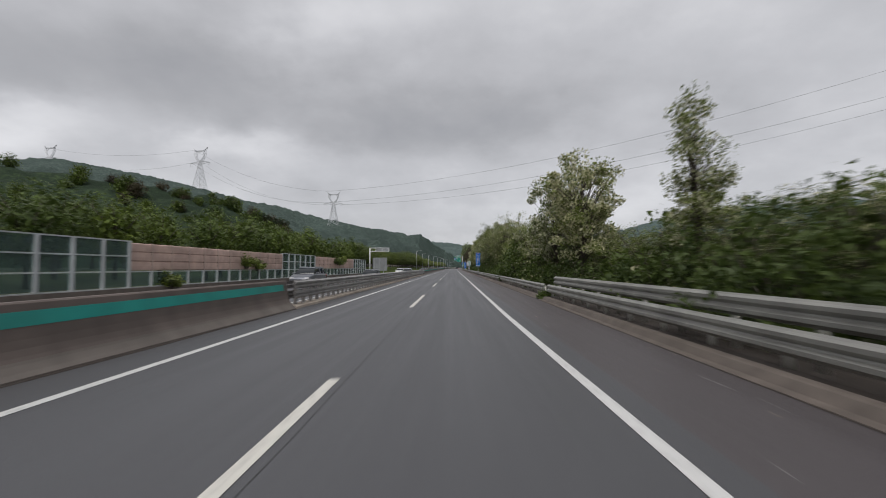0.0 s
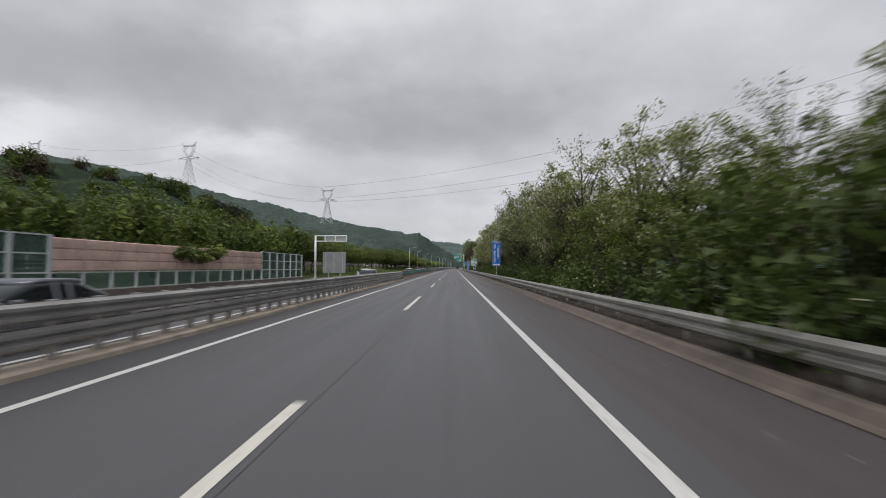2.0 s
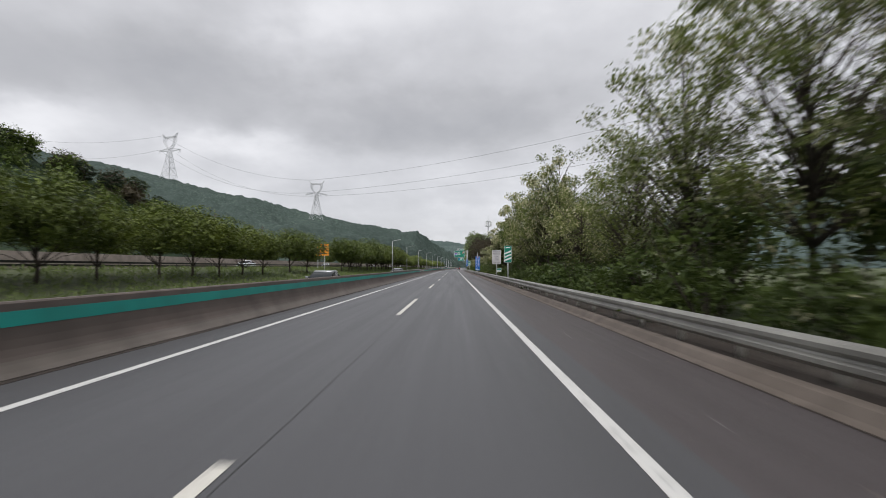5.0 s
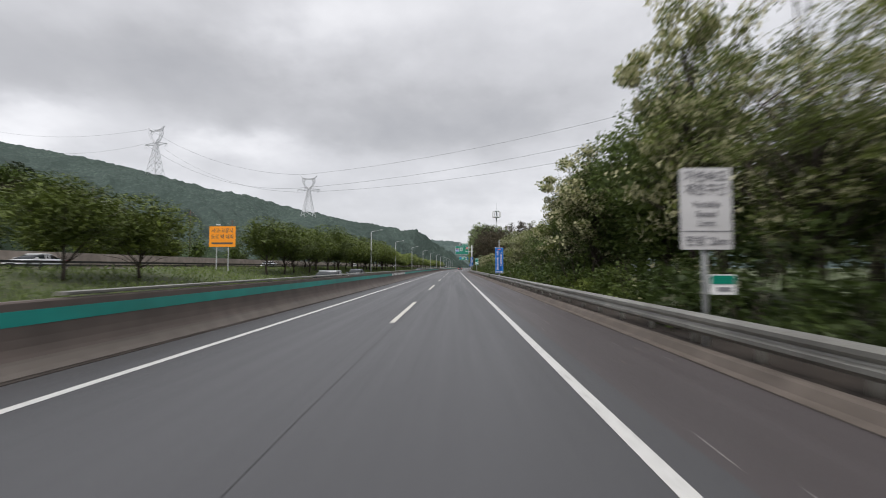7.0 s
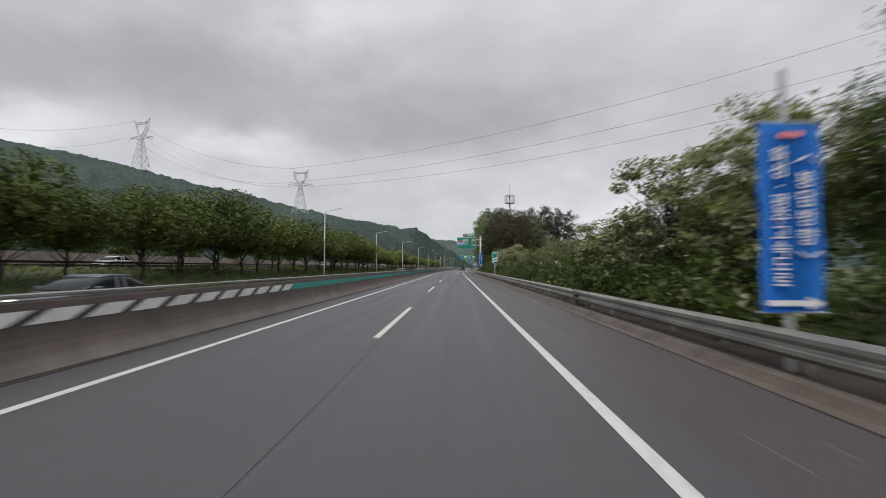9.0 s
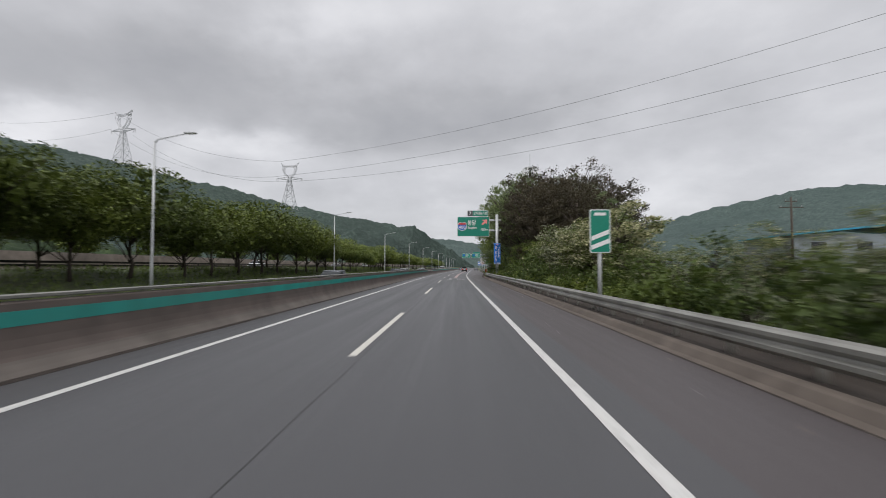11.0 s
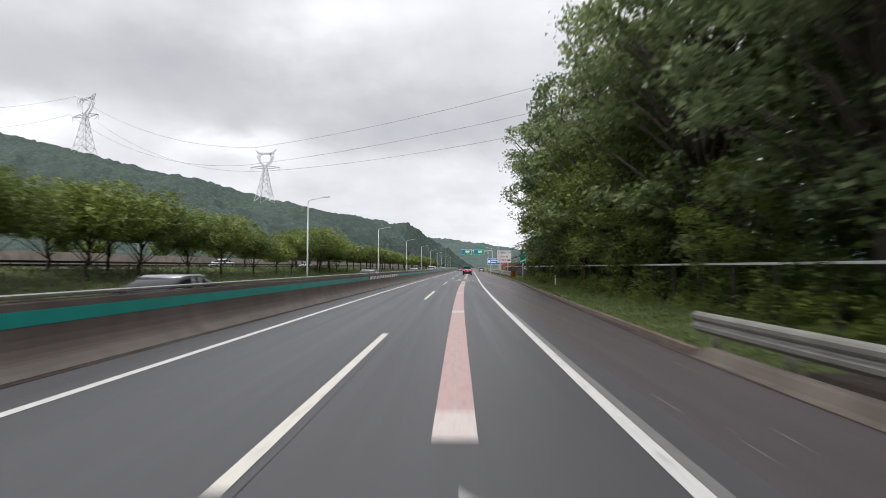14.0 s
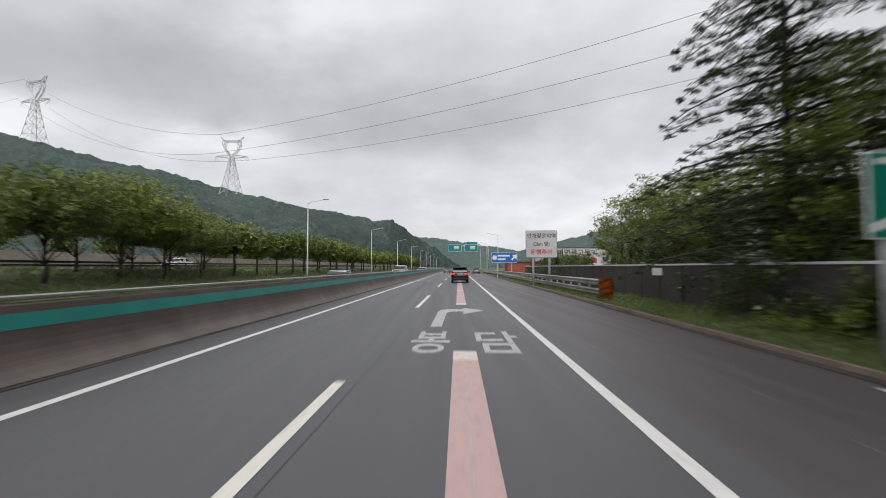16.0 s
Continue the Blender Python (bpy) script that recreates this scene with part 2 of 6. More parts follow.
M_PANEL_POST = rough_paint("pale_pink_post", (0.48, 0.37, 0.32), 0.7, 0, 1.2, 0.2, 0.1, (0.2, 0.15, 0.12), 0.35)
M_PANE = glass("tinted_pane", (0.3, 0.4, 0.39), 0.06, 0.9)
M_SIGN_GREEN = plain("sign_green", (0.004, 0.20, 0.135), 0.4)
M_SIGN_BLUE = plain("sign_blue", (0.012, 0.115, 0.46), 0.4)
M_BANNER_BLUE = plain("banner_blue", (0.012, 0.19, 0.62), 0.7)
M_SIGN_WHITE = plain("sign_white", (0.72, 0.73, 0.73), 0.4)
M_SIGN_GREY = plain("sign_dark_grey", (0.06, 0.065, 0.07), 0.4)
M_SIGN_ORANGE = plain("sign_orange", (0.86, 0.30, 0.008), 0.4)
M_ORANGE = plain("orange_marker", (0.95, 0.34, 0.012), 0.55)
M_RED = plain("sign_red", (0.5, 0.03, 0.03), 0.4)
M_PINK_ARROW = plain("sign_pink", (0.75, 0.26, 0.25), 0.4)
M_BLACK = plain("black_paint", (0.015, 0.015, 0.016), 0.4)
M_BACK = rough_paint("sign_back_metal", (0.33, 0.345, 0.35), 0.5, 0.4, 1.0, 0.2, 0.05)
M_LAMP_GLASS = plain("lamp_glass", (0.7, 0.7, 0.68), 0.2)
M_GRASS = leaf("grass_blades", (0.068, 0.105, 0.035), (0.19, 0.25, 0.086))
M_WEED = leaf("weed_leaf", (0.04, 0.07, 0.02), (0.11, 0.16, 0.045))
M_LOCUST = leaf("locust_leaf", (0.072, 0.1, 0.026), (0.205, 0.25, 0.076))
M_SHRUB = leaf("shrub_leaf", (0.026, 0.046, 0.012), (0.105, 0.15, 0.038))
M_BLOSSOM = leaf("pale_blossom", (0.33, 0.335, 0.2), (0.54, 0.535, 0.38))
M_STREET_LEAF = leaf("street_tree_leaf", (0.016, 0.029, 0.008), (0.165, 0.213, 0.042), 0.5, 0.14)
M_FRESH_LEAF = leaf("fresh_yellow_green_leaf", (0.055, 0.085, 0.022), (0.28, 0.35, 0.09), 0.5, 0.38)
# Brighter copy of street_tree_leaf: stronger light on the later trees is coloured in.
M_LIT_ROW_LEAF = leaf("lit_street_tree_leaf", (0.03, 0.05, 0.016), (0.25, 0.315, 0.082), 0.5, 0.27)
# Bank tree leaf, greyed and lifted: a veil of haze is put into it.
M_HAZED_DARK_LEAF = leaf("hazed_dark_leaf", (0.078, 0.118, 0.06), (0.25, 0.31, 0.155), 0.45, 0.4)
M_WOOD_LEAF = leaf("woodland_leaf", (0.017, 0.033, 0.009), (0.155, 0.215, 0.045), 0.5, 0.2)
M_FADED_BOARD = rough_paint("faded_sign_white", (0.54, 0.54, 0.55), 0.55, 0, 1.5, 0.1, 0.05)
M_FADED_INK = plain("faded_sign_ink", (0.2, 0.2, 0.215), 0.6)
M_DEEP_LEAF = leaf("deep_green_leaf", (0.042, 0.072, 0.024), (0.15, 0.205, 0.066))
M_PINE = leaf("pine_needles", (0.02, 0.036, 0.02), (0.055, 0.075, 0.038))
M_DRY_PINE = leaf("browned_pine_needles", (0.04, 0.037, 0.026), (0.105, 0.092, 0.064))
M_BARK = bark("dark_bark", (0.07, 0.055, 0.045))
M_CAR_BLACK = plain("black_car_paint", (0.012, 0.012, 0.014), 0.2, 0.2)
M_CAR_WHITE = plain("white_car_paint", (0.7, 0.71, 0.72), 0.25)
M_CAR_GREY = plain("grey_car_paint", (0.17, 0.18, 0.2), 0.3, 0.5)
M_CAR_SILVER = plain("silver_car_paint", (0.42, 0.43, 0.45), 0.3, 0.6)
M_CAR_GLASS = plain("car_glass", (0.02, 0.025, 0.028), 0.06)
M_TYRE = plain("tyre_rubber", (0.02, 0.02, 0.02), 0.8)
M_RIM = plain("alloy_rim", (0.35, 0.35, 0.36), 0.35, 0.8)
M_TAIL = plain("lit_tail_lamp", (0.8, 0.03, 0.015), 0.3, 0.0, 0.5)
M_TAIL_OFF = plain("red_lamp", (0.35, 0.012, 0.012), 0.25)
M_HEAD = plain("lit_head_lamp", (0.95, 0.93, 0.88), 0.2, 0.0, 1.0)
M_PLATE = plain("plate_white", (0.6, 0.62, 0.62), 0.4)


def ground_material():
    n = Nodes("verge_ground")
    a = n.noise(2.6, 7.0, 0.75)
    b = n.noise(0.05, 4.0, 0.6)
    col = n.ramp(a, (0.32, (0.03, 0.038, 0.018)), (0.5, (0.07, 0.09, 0.035)), (0.68, (0.12, 0.1, 0.065)))
    n.base(n.mix(n.ramp(b, (0.4, (0, 0, 0)), (0.65, (0.6, 0.6, 0.6))), col, (0.07, 0.1, 0.035))).gloss(0.9)
    n.bump(a, 0.8, 0.1)
    return n.m


def forest_material(name, dark, light):
    n = Nodes(name)
    a = n.noise(0.22, 6.0, 0.75)
    b = n.noise(0.014, 5.0, 0.6)
    g = n.geo
    col = n.ramp(a, (0.32, scaled(dark, 0.62)), (0.5, dark), (0.68, scaled(light, 1.3)))
    col = n.mix(0.2, col, n.ramp(g.outputs["Random Per Island"], (0.0, dark), (1.0, light)))
    col = n.mix(n.ramp(b, (0.42, (0, 0, 0)), (0.6, (0.6, 0.6, 0.6))), col, scaled(dark, 0.85))
    n.base(col).gloss(0.9, 0, 0.2)
    n.bump(a, 0.6, 1.5)
    return n.m


M_GROUND = ground_material()
# Distance haze is put into the ridge's colour: greyer and bluer than near woods.
M_HAZED_FOREST = forest_material("hazed_wooded_hill", (0.05, 0.072, 0.064), (0.084, 0.115, 0.094))
# Far hills paler and bluer still, the haze mixed into their base colours.
M_HAZED_FAR_FOREST = forest_material("hazed_far_hill", (0.07, 0.1, 0.095), (0.1, 0.135, 0.12))
M_KNOLL = forest_material("pine_knoll", (0.02, 0.035, 0.02), (0.05, 0.075, 0.03))
M_FAR_ROAD = asphalt("frontage_asphalt", (0.13, 0.13, 0.13), 7)
M_WALL = rough_paint("beige_retaining_wall", (0.33, 0.28, 0.24), 0.85, 0, 1.0, 0.3, 0.3, (0.12, 0.1, 0.085), 0.4)
M_FENCE = rough_paint("dark_weathered_fence", (0.042, 0.037, 0.032), 0.8, 0, 2.0, 0.3, 0.3)
# Damp soil, coloured darker still to hold the shade under the guard rail.
M_SOIL = rough_paint("damp_soil_and_rail_shade", (0.034, 0.026, 0.021), 0.95, 0, 3.0, 0.4, 0.6)
M_BUILDING = rough_paint("white_facade", (0.62, 0.62, 0.61), 0.7, 0, 0.5, 0.1, 0.1)
M_CYAN_ROOF = rough_paint("bright_blue_sheet_roof", (0.03, 0.3, 0.48), 0.5, 0, 0.5, 0.15, 0.05)
M_GREY_WALL = rough_paint("grey_blue_sheet_wall", (0.24, 0.28, 0.31), 0.6, 0, 0.6, 0.15, 0.05)
M_ROOF = rough_paint("blue_grey_roof", (0.1, 0.14, 0.2), 0.6, 0, 0.5, 0.2, 0.1)
M_BRICK_RED = rough_paint("rusty_sheet", (0.3, 0.07, 0.045), 0.7, 0, 1.0, 0.3, 0.2)

# ---- builders ----
def mesh_of(name, verts, faces, mat, smooth=False):
    me = bpy.data.meshes.new(name)
    me.from_pydata([tuple(v) for v in verts], [], faces)
    me.materials.append(mat)
    if smooth:
        me.polygons.foreach_set("use_smooth", [True] * len(me.polygons))
    return me


def finish(bm, name, mat, smooth=False):
    me = bpy.data.meshes.new(name)
    bmesh.ops.recalc_face_normals(bm, faces=bm.faces)
    bm.to_mesh(me)
    bm.free()
    me.materials.append(mat)
    if smooth:
        me.polygons.foreach_set("use_smooth", [True] * len(me.polygons))
    return me


def part(name, data, mat, parent, label="", smooth=False):
    """Links a bmesh or a mesh as one mesh object under parent."""
    me = finish(data, name, mat, smooth) if isinstance(data, bmesh.types.BMesh) else data
    ob = new(name, me)
    ob.parent = parent
    if label:
        tagged(ob, label)
    return ob


def thing(name, label, category, group="", kind="", at=None):
    ob = tagged(new(name), label, category, group, kind)
    ob.empty_display_size = 0.2
    if at is not None:
        ob.matrix_basis = at
    return ob


def solid(name, data, mat, label, category, group="", kind="", smooth=False, at=None):
    me = finish(data, name, mat, smooth) if isinstance(data, bmesh.types.BMesh) else data
    ob = tagged(new(name, me), label, category, group, kind)
    if at is not None:
        ob.matrix_basis = at
    return ob


def box(bm, c, s, bevel=0.0, turn=None):
    r = bmesh.ops.create_cube(bm, size=1.0)
    m = Matrix.Translation(c) @ (turn.to_4x4() if turn else Matrix()) @ Matrix.Diagonal((*s, 1))
    bmesh.ops.transform(bm, matrix=m, verts=r["verts"])
    if bevel:
        edges = list({e for v in r["verts"] for e in v.link_edges})
        bmesh.ops.bevel(bm, geom=edges, offset=bevel, segments=2, affect="EDGES", profile=0.6)
    return bm


def boxed(c, s, bevel=0.0):
    return box(bmesh.new(), c, s, bevel)


def tube(bm, pts, radii, sides=8, caps=True):
    """A round bar along points, with a radius at each."""
    pts = [Vector(p) for p in pts]
    rings = []
    for i, p in enumerate(pts):
        d = (pts[min(i + 1, len(pts) - 1)] - pts[max(i - 1, 0)]).normalized()
        side = d.cross(Vector((0, 0, 1)) if abs(d.z) < 0.9 else Vector((1, 0, 0))).normalized()
        up = side.cross(d)
        r = radii[i] if isinstance(radii, (list, tuple)) else radii
        rings.append([bm.verts.new(p + r * (math.cos(a) * side + math.sin(a) * up)) for a in [2 * math.pi * k / sides for k in range(sides)]])
    for a, b in zip(rings, rings[1:]):
        for k in range(sides):
            bm.faces.new((a[k], a[(k + 1) % sides], b[(k + 1) % sides], b[k]))
    if caps:
        bm.faces.new(rings[0][::-1])
        bm.faces.new(rings[-1])
    return bm


def tubed(pts, radii, sides=8):
    return tube(bmesh.new(), pts, radii, sides)


def stations(y0, y1, step):
    n = max(1, round((y1 - y0) / step))
    return [y0 + (y1 - y0) * i / n for i in range(n + 1)]


def sweep(profile, ys, closed=True, shift=lambda y: 0.0, jitter=0.0, rise=lambda y: 0.0):
    """A cross-section of (x, z) carried along the road."""
    bm = bmesh.new()
    rings = [[bm.verts.new((x + cx(y) + shift(y) + random.uniform(-jitter, jitter), y, z + rise(y) + random.uniform(-jitter, jitter))) for x, z in profile] for y in ys]
    k = len(profile)
    for a, b in zip(rings, rings[1:]):
        for i in range(k if closed else k - 1):
            bm.faces.new((a[i], a[(i + 1) % k], b[(i + 1) % k], b[i]))
    if closed:
        bm.faces.new(rings[0])
        bm.faces.new(rings[-1][::-1])
    return bm


def sheet(x0, x1, ys, z):
    return sweep([(x0, z), (x1, z)], ys, closed=False)


def along(x, y, z=0.0, turn=0.0):
    """A pose at a lateral place beside the road, turned with it."""
    return pose(x + cx(y), y, z, 0, 0, turn - heading(y))


def text_mesh(words, size, mat, depth=0.004, spacing=1.0, align="CENTER"):
    """Lettering in the built-in font, lying in the xz plane and facing -y."""
    cu = bpy.data.curves.new("lettering", "FONT")
    cu.body, cu.size, cu.extrude = words, size, depth
    cu.align_x, cu.align_y = align, "CENTER"
    cu.space_line, cu.space_character = 1.0, spacing
    cu.resolution_u = 3
    cu.offset = 0.014 * size
    tmp = bpy.data.objects.new("lettering", cu)
    scene.collection.objects.link(tmp)
    me = bpy.data.meshes.new_from_object(tmp.evaluated_get(bpy.context.evaluated_depsgraph_get()))
    bpy.data.objects.remove(tmp)
    me.transform(Matrix.Rotation(radians(90), 4, "X"))
    me.materials.clear()
    me.materials.append(mat)
    return me


def lettering(words, size, mat, parent, x, z, y=-0.03, name="lettering", fit=None, label=""):
    """Words on a board that faces -y; fit: the width to which they are set."""
    me = text_mesh(words, size, mat)
    if fit:
        xs = [v.co.x for v in me.vertices]
        w = max(xs) - min(xs) if xs else 1.0
        if w > 0:
            me.transform(Matrix.Diagonal((fit / w, 1, 1, 1)))
    me.transform(Matrix.Translation((x, y, z)))
    return [part("letter" if name == "lettering" else name, m, mat, parent, label) for m in split_letters(me, size, mat)]


def split_letters(me, size, mat):
    """One mesh for each letter: pieces that stand over one another belong together."""
    n = len(me.vertices)
    root = list(range(n))

    def top(i):
        while root[i] != i:
            root[i] = root[root[i]]
            i = root[i]
        return i
    for e in me.edges:
        a, b = e.vertices
        root[top(a)] = top(b)
    spans = {}
    for v in me.vertices:
        k = top(v.index)
        lo, hi = spans.get(k, (9e9, -9e9))
        spans[k] = (min(lo, v.co.x), max(hi, v.co.x))
    cells = []
    for k, (lo, hi) in sorted(spans.items(), key=lambda q: q[1]):
        if cells and lo < cells[-1][0] + 0.05 * size:
            cells[-1][0] = max(cells[-1][0], hi)
            cells[-1][1].add(k)
        else:
            cells.append([hi, {k}])
    if len(cells) < 2:
        return [me]
    out = []
    for hi, keys in cells:
        ids = [i for i in range(n) if top(i) in keys]
        at = {i: j for j, i in enumerate(ids)}
        faces = [[at[i] for i in p.vertices] for p in me.polygons if p.vertices[0] in at]
        out.append(mesh_of("letter", [tuple(me.vertices[i].co) for i in ids], faces, mat))
    return out


def poly(points, y0, y1):
    """A flat plate: an outline in xz between two depths."""
    bm = bmesh.new()
    a = [bm.verts.new((x, y0, z)) for x, z in points]
    b = [bm.verts.new((x, y1, z)) for x, z in points]
    bm.faces.new(a)
    bm.faces.new(b[::-1])
    for i in range(len(points)):
        j = (i + 1) % len(points)
        bm.faces.new((a[i], b[i], b[j], a[j]))
    return bm


def plate(w, h, r=0.06, x=0.0, z=0.0):
    """The outline of a board with rounded corners."""
    pts = []
    for sx, sz, a0 in ((1, 1, 0), (-1, 1, 90), (-1, -1, 180), (1, -1, 270)):
        for k in range(4):
            a = radians(a0 + 30 * k)
            pts.append((x + sx * (w / 2 - r) + r * math.cos(a), z + sz * (h / 2 - r) + r * math.sin(a)))
    return pts


# ---- leaves and trees ----
def leaf_set(centres, spreads, counts, size, rng, flat, aspect, inner):
    """Pointed leaves round clump centres, as corner triples; inner: how far out they lie."""
    c = np.repeat(np.asarray(centres, float), counts, axis=0)
    s = np.repeat(np.asarray(spreads, float), counts, axis=0)
    n = len(c)
    d = rng.normal(size=(n, 3))
    d /= np.linalg.norm(d, axis=1)[:, None]
    p = c + d * s * (inner * rng.random(n) ** 0.45)[:, None]
    u = rng.normal(size=(n, 3)) * (1, 1, flat)
    u /= np.linalg.norm(u, axis=1)[:, None]
    w = np.cross(u, rng.normal(size=(n, 3)) * (min(flat, 0.5), min(flat, 0.5), 1))
    w /= np.maximum(np.linalg.norm(w, axis=1), 1e-6)[:, None]
    ln = size * (0.6 + 0.8 * rng.random(n))[:, None]
    a, b = u * ln, w * ln * aspect * 0.5
    v = np.empty((n, 3, 3))
    v[:, 0], v[:, 1], v[:, 2] = p - a * 0.5 - b, p - a * 0.4 + b, p + a * 0.55
    return v


def leaf_mesh(name, v, mat):
    f = np.arange(len(v) * 3)
    me = bpy.data.meshes.new(name)
    me.vertices.add(len(f))
    me.vertices.foreach_set("co", v.ravel())
    me.loops.add(len(f))
    me.loops.foreach_set("vertex_index", f)
    me.polygons.add(len(v))
    me.polygons.foreach_set("loop_start", f[::3].copy())
    me.update(calc_edges=True)
    me.materials.append(mat)
    return me


def leaf_cloud(name, mat, centres, spreads, counts, size, rng, flat=0.5, aspect=0.75, core=0, core_size=0.35):
    """Many small leaves round clump centres, each an island of its own; core: broader sprays inside each clump."""
    v = leaf_set(centres, spreads, counts, size, rng, flat, aspect, 1.0)
    if core:
        v = np.concatenate((v, leaf_set(centres, spreads, np.full(len(centres), core), core_size, rng, 0.6, 0.8, 0.55)))
    return leaf_mesh(name, v, mat)


def leaf_dome(name, mat, seed, reach, low, high, leaves, size, rng, inner=600, inner_size=0.5):
    """A dense lumpy crown: fine leaves over hollows and bulges, and broader sprays inside that close it."""
    mid, half = (low + high) / 2, (high - low) / 2
    off = Vector((seed * 3.7, seed * 1.3, 0))

    def points(count, k0, k1):
        d = rng.normal(size=(count, 3))
        d /= np.linalg.norm(d, axis=1)[:, None]
        out = []
        for q, k in zip(d, k0 + (k1 - k0) * rng.random(count) ** 0.6):
            q = Vector(q)
            tier = Vector((q.x * 2.6, q.y * 2.6, q.z * 5.5))
            lump = 0.95 + 0.4 * noise.noise(q * 1.5 + off) + 0.62 * noise.noise(tier - off) + 0.16 * noise.noise(q * 8.0 + off)
            k = min(k * lump, 1.02 + 0.12 * (k - 0.7))
            wide = 1.0 if q.z > -0.2 else 1 + 0.55 * (q.z + 0.2)
            out.append((q.x * reach * k * wide, q.y * reach * k * wide, mid + max(q.z, -0.95 + 0.25 * lump) * half * k))
        return out
    a = points(leaves, 0.72, 1.0)
    v = leaf_set(a, np.full((leaves, 3), size * 1.5), np.ones(leaves, int), size, rng, 0.28, 0.75, 1.0)
    b = points(inner, 0.2, 0.76)
    return leaf_mesh(name, np.concatenate((v, leaf_set(b, np.full((inner, 3), 0.1), np.ones(inner, int), inner_size, rng, 0.7, 0.8, 1.0))), mat)


def limb_paths(rng, height, fork, reach, count, top):
    """The ways of the main limbs: from the trunk outwards and up."""
    out = []
    for i in range(count):
        a = 2 * math.pi * (i + rng.random() * 0.7) / count
        r = reach * (0.55 + 0.45 * rng.random())
        z0 = fork + (height - fork) * 0.35 * rng.random()
        z1 = z0 + (top - z0) * (0.45 + 0.5 * rng.random())
        mid = (math.cos(a) * r * 0.45, math.sin(a) * r * 0.45, z0 + (z1 - z0) * 0.6)
        out.append([(0, 0, z0), mid, (math.cos(a) * r, math.sin(a) * r, z1)])
    return out


def broad_tree(name, label, seed, height, reach, fork, leaf_mat, clumps, leaves, size, base=None, blossom=0.0, group="", lean=(0, 0), spread=0.9, layer=0.62, stem=1.0, twigs=0, flat=0.5, core=0, core_size=0.35, dome=0):
    """A leafy tree: tapered trunk with limbs, and a crown of clumps with gaps."""
    rng = np.random.default_rng(seed)
    tree = thing(name, label, "tree", group)
    r0 = (0.018 * height + 0.05) * stem
    wood = bmesh.new()
    bend = [(0, 0, -0.15), (rng.normal() * 0.08, rng.normal() * 0.08, fork * 0.6), (lean[0] * 0.4, lean[1] * 0.4, fork), (lean[0] * 0.8, lean[1] * 0.8, height * 0.75)]
    tube(wood, bend, [r0 * 1.25, r0, r0 * 0.85, r0 * 0.3], 8)
    limbs = limb_paths(rng, height, fork, reach, 7, height * 0.93)
    for q in limbs:
        q = [(x + lean[0] * 0.5, y + lean[1] * 0.5, z) for x, y, z in q]
        tube(wood, q, [r0 * 0.5, r0 * 0.32, r0 * 0.08], 6)
    zb = fork * 0.85 if base is None else base
    mid, half = (height + zb) / 2, (height - zb) / 2
    cs, sp = [], []
    for i in range(clumps):
        d = rng.normal(size=3)
        d /= np.linalg.norm(d)
        k = 0.3 + 0.7 * rng.random() ** 0.5
        wob = 1 + 0.28 * noise.noise(Vector(d * 1.7) + Vector((seed * 3.1, 0, 0)))
        cs.append((d[0] * reach * k * wob + lean[0] * 0.6, d[1] * reach * k * wob + lean[1] * 0.6, mid + d[2] * half * k * wob))
        sp.append(spread * (0.6 + 0.7 * rng.random()) * np.array((1, 1, layer)))
    # thin branches from the trunk and limbs out to the clumps
    for c in cs[:twigs]:
        z0 = max(fork * 0.7, c[2] - 0.9 * math.hypot(c[0], c[1]) - 0.8)
        m = (c[0] * 0.5, c[1] * 0.5, (z0 + c[2]) / 2 + 0.25)
        tube(wood, [(0, 0, z0), m, c], [r0 * 0.26, r0 * 0.17, 0.008], 4)
    part("trunk", wood, M_BARK, tree, smooth=True)
    per = np.maximum(10, (leaves / clumps * (0.5 + rng.random(clumps))).astype(int))
    if dome:
        crown = leaf_dome("crown", leaf_mat, seed, reach * 1.05, zb, height, leaves, size, rng, dome, size * 2.6)
    else:
        crown = leaf_cloud("crown", leaf_mat, cs, sp, per, size, rng, flat, 0.75, core, core_size)
    part("crown", crown, leaf_mat, tree)
    if blossom:
        pick = rng.random(clumps) < 0.75
        cb = [c for c, k in zip(cs, pick) if k]
        sb = [s * 1.05 for s, k in zip(sp, pick) if k]
        pb = [max(4, int(n * blossom)) for n, k in zip(per, pick) if k]
        part("blossom", leaf_cloud("blossom", M_BLOSSOM, cb, sb, pb, size * 1.1, rng, 1.5, 0.8), M_BLOSSOM, tree, "hanging clusters of pale blossom")
    return tree


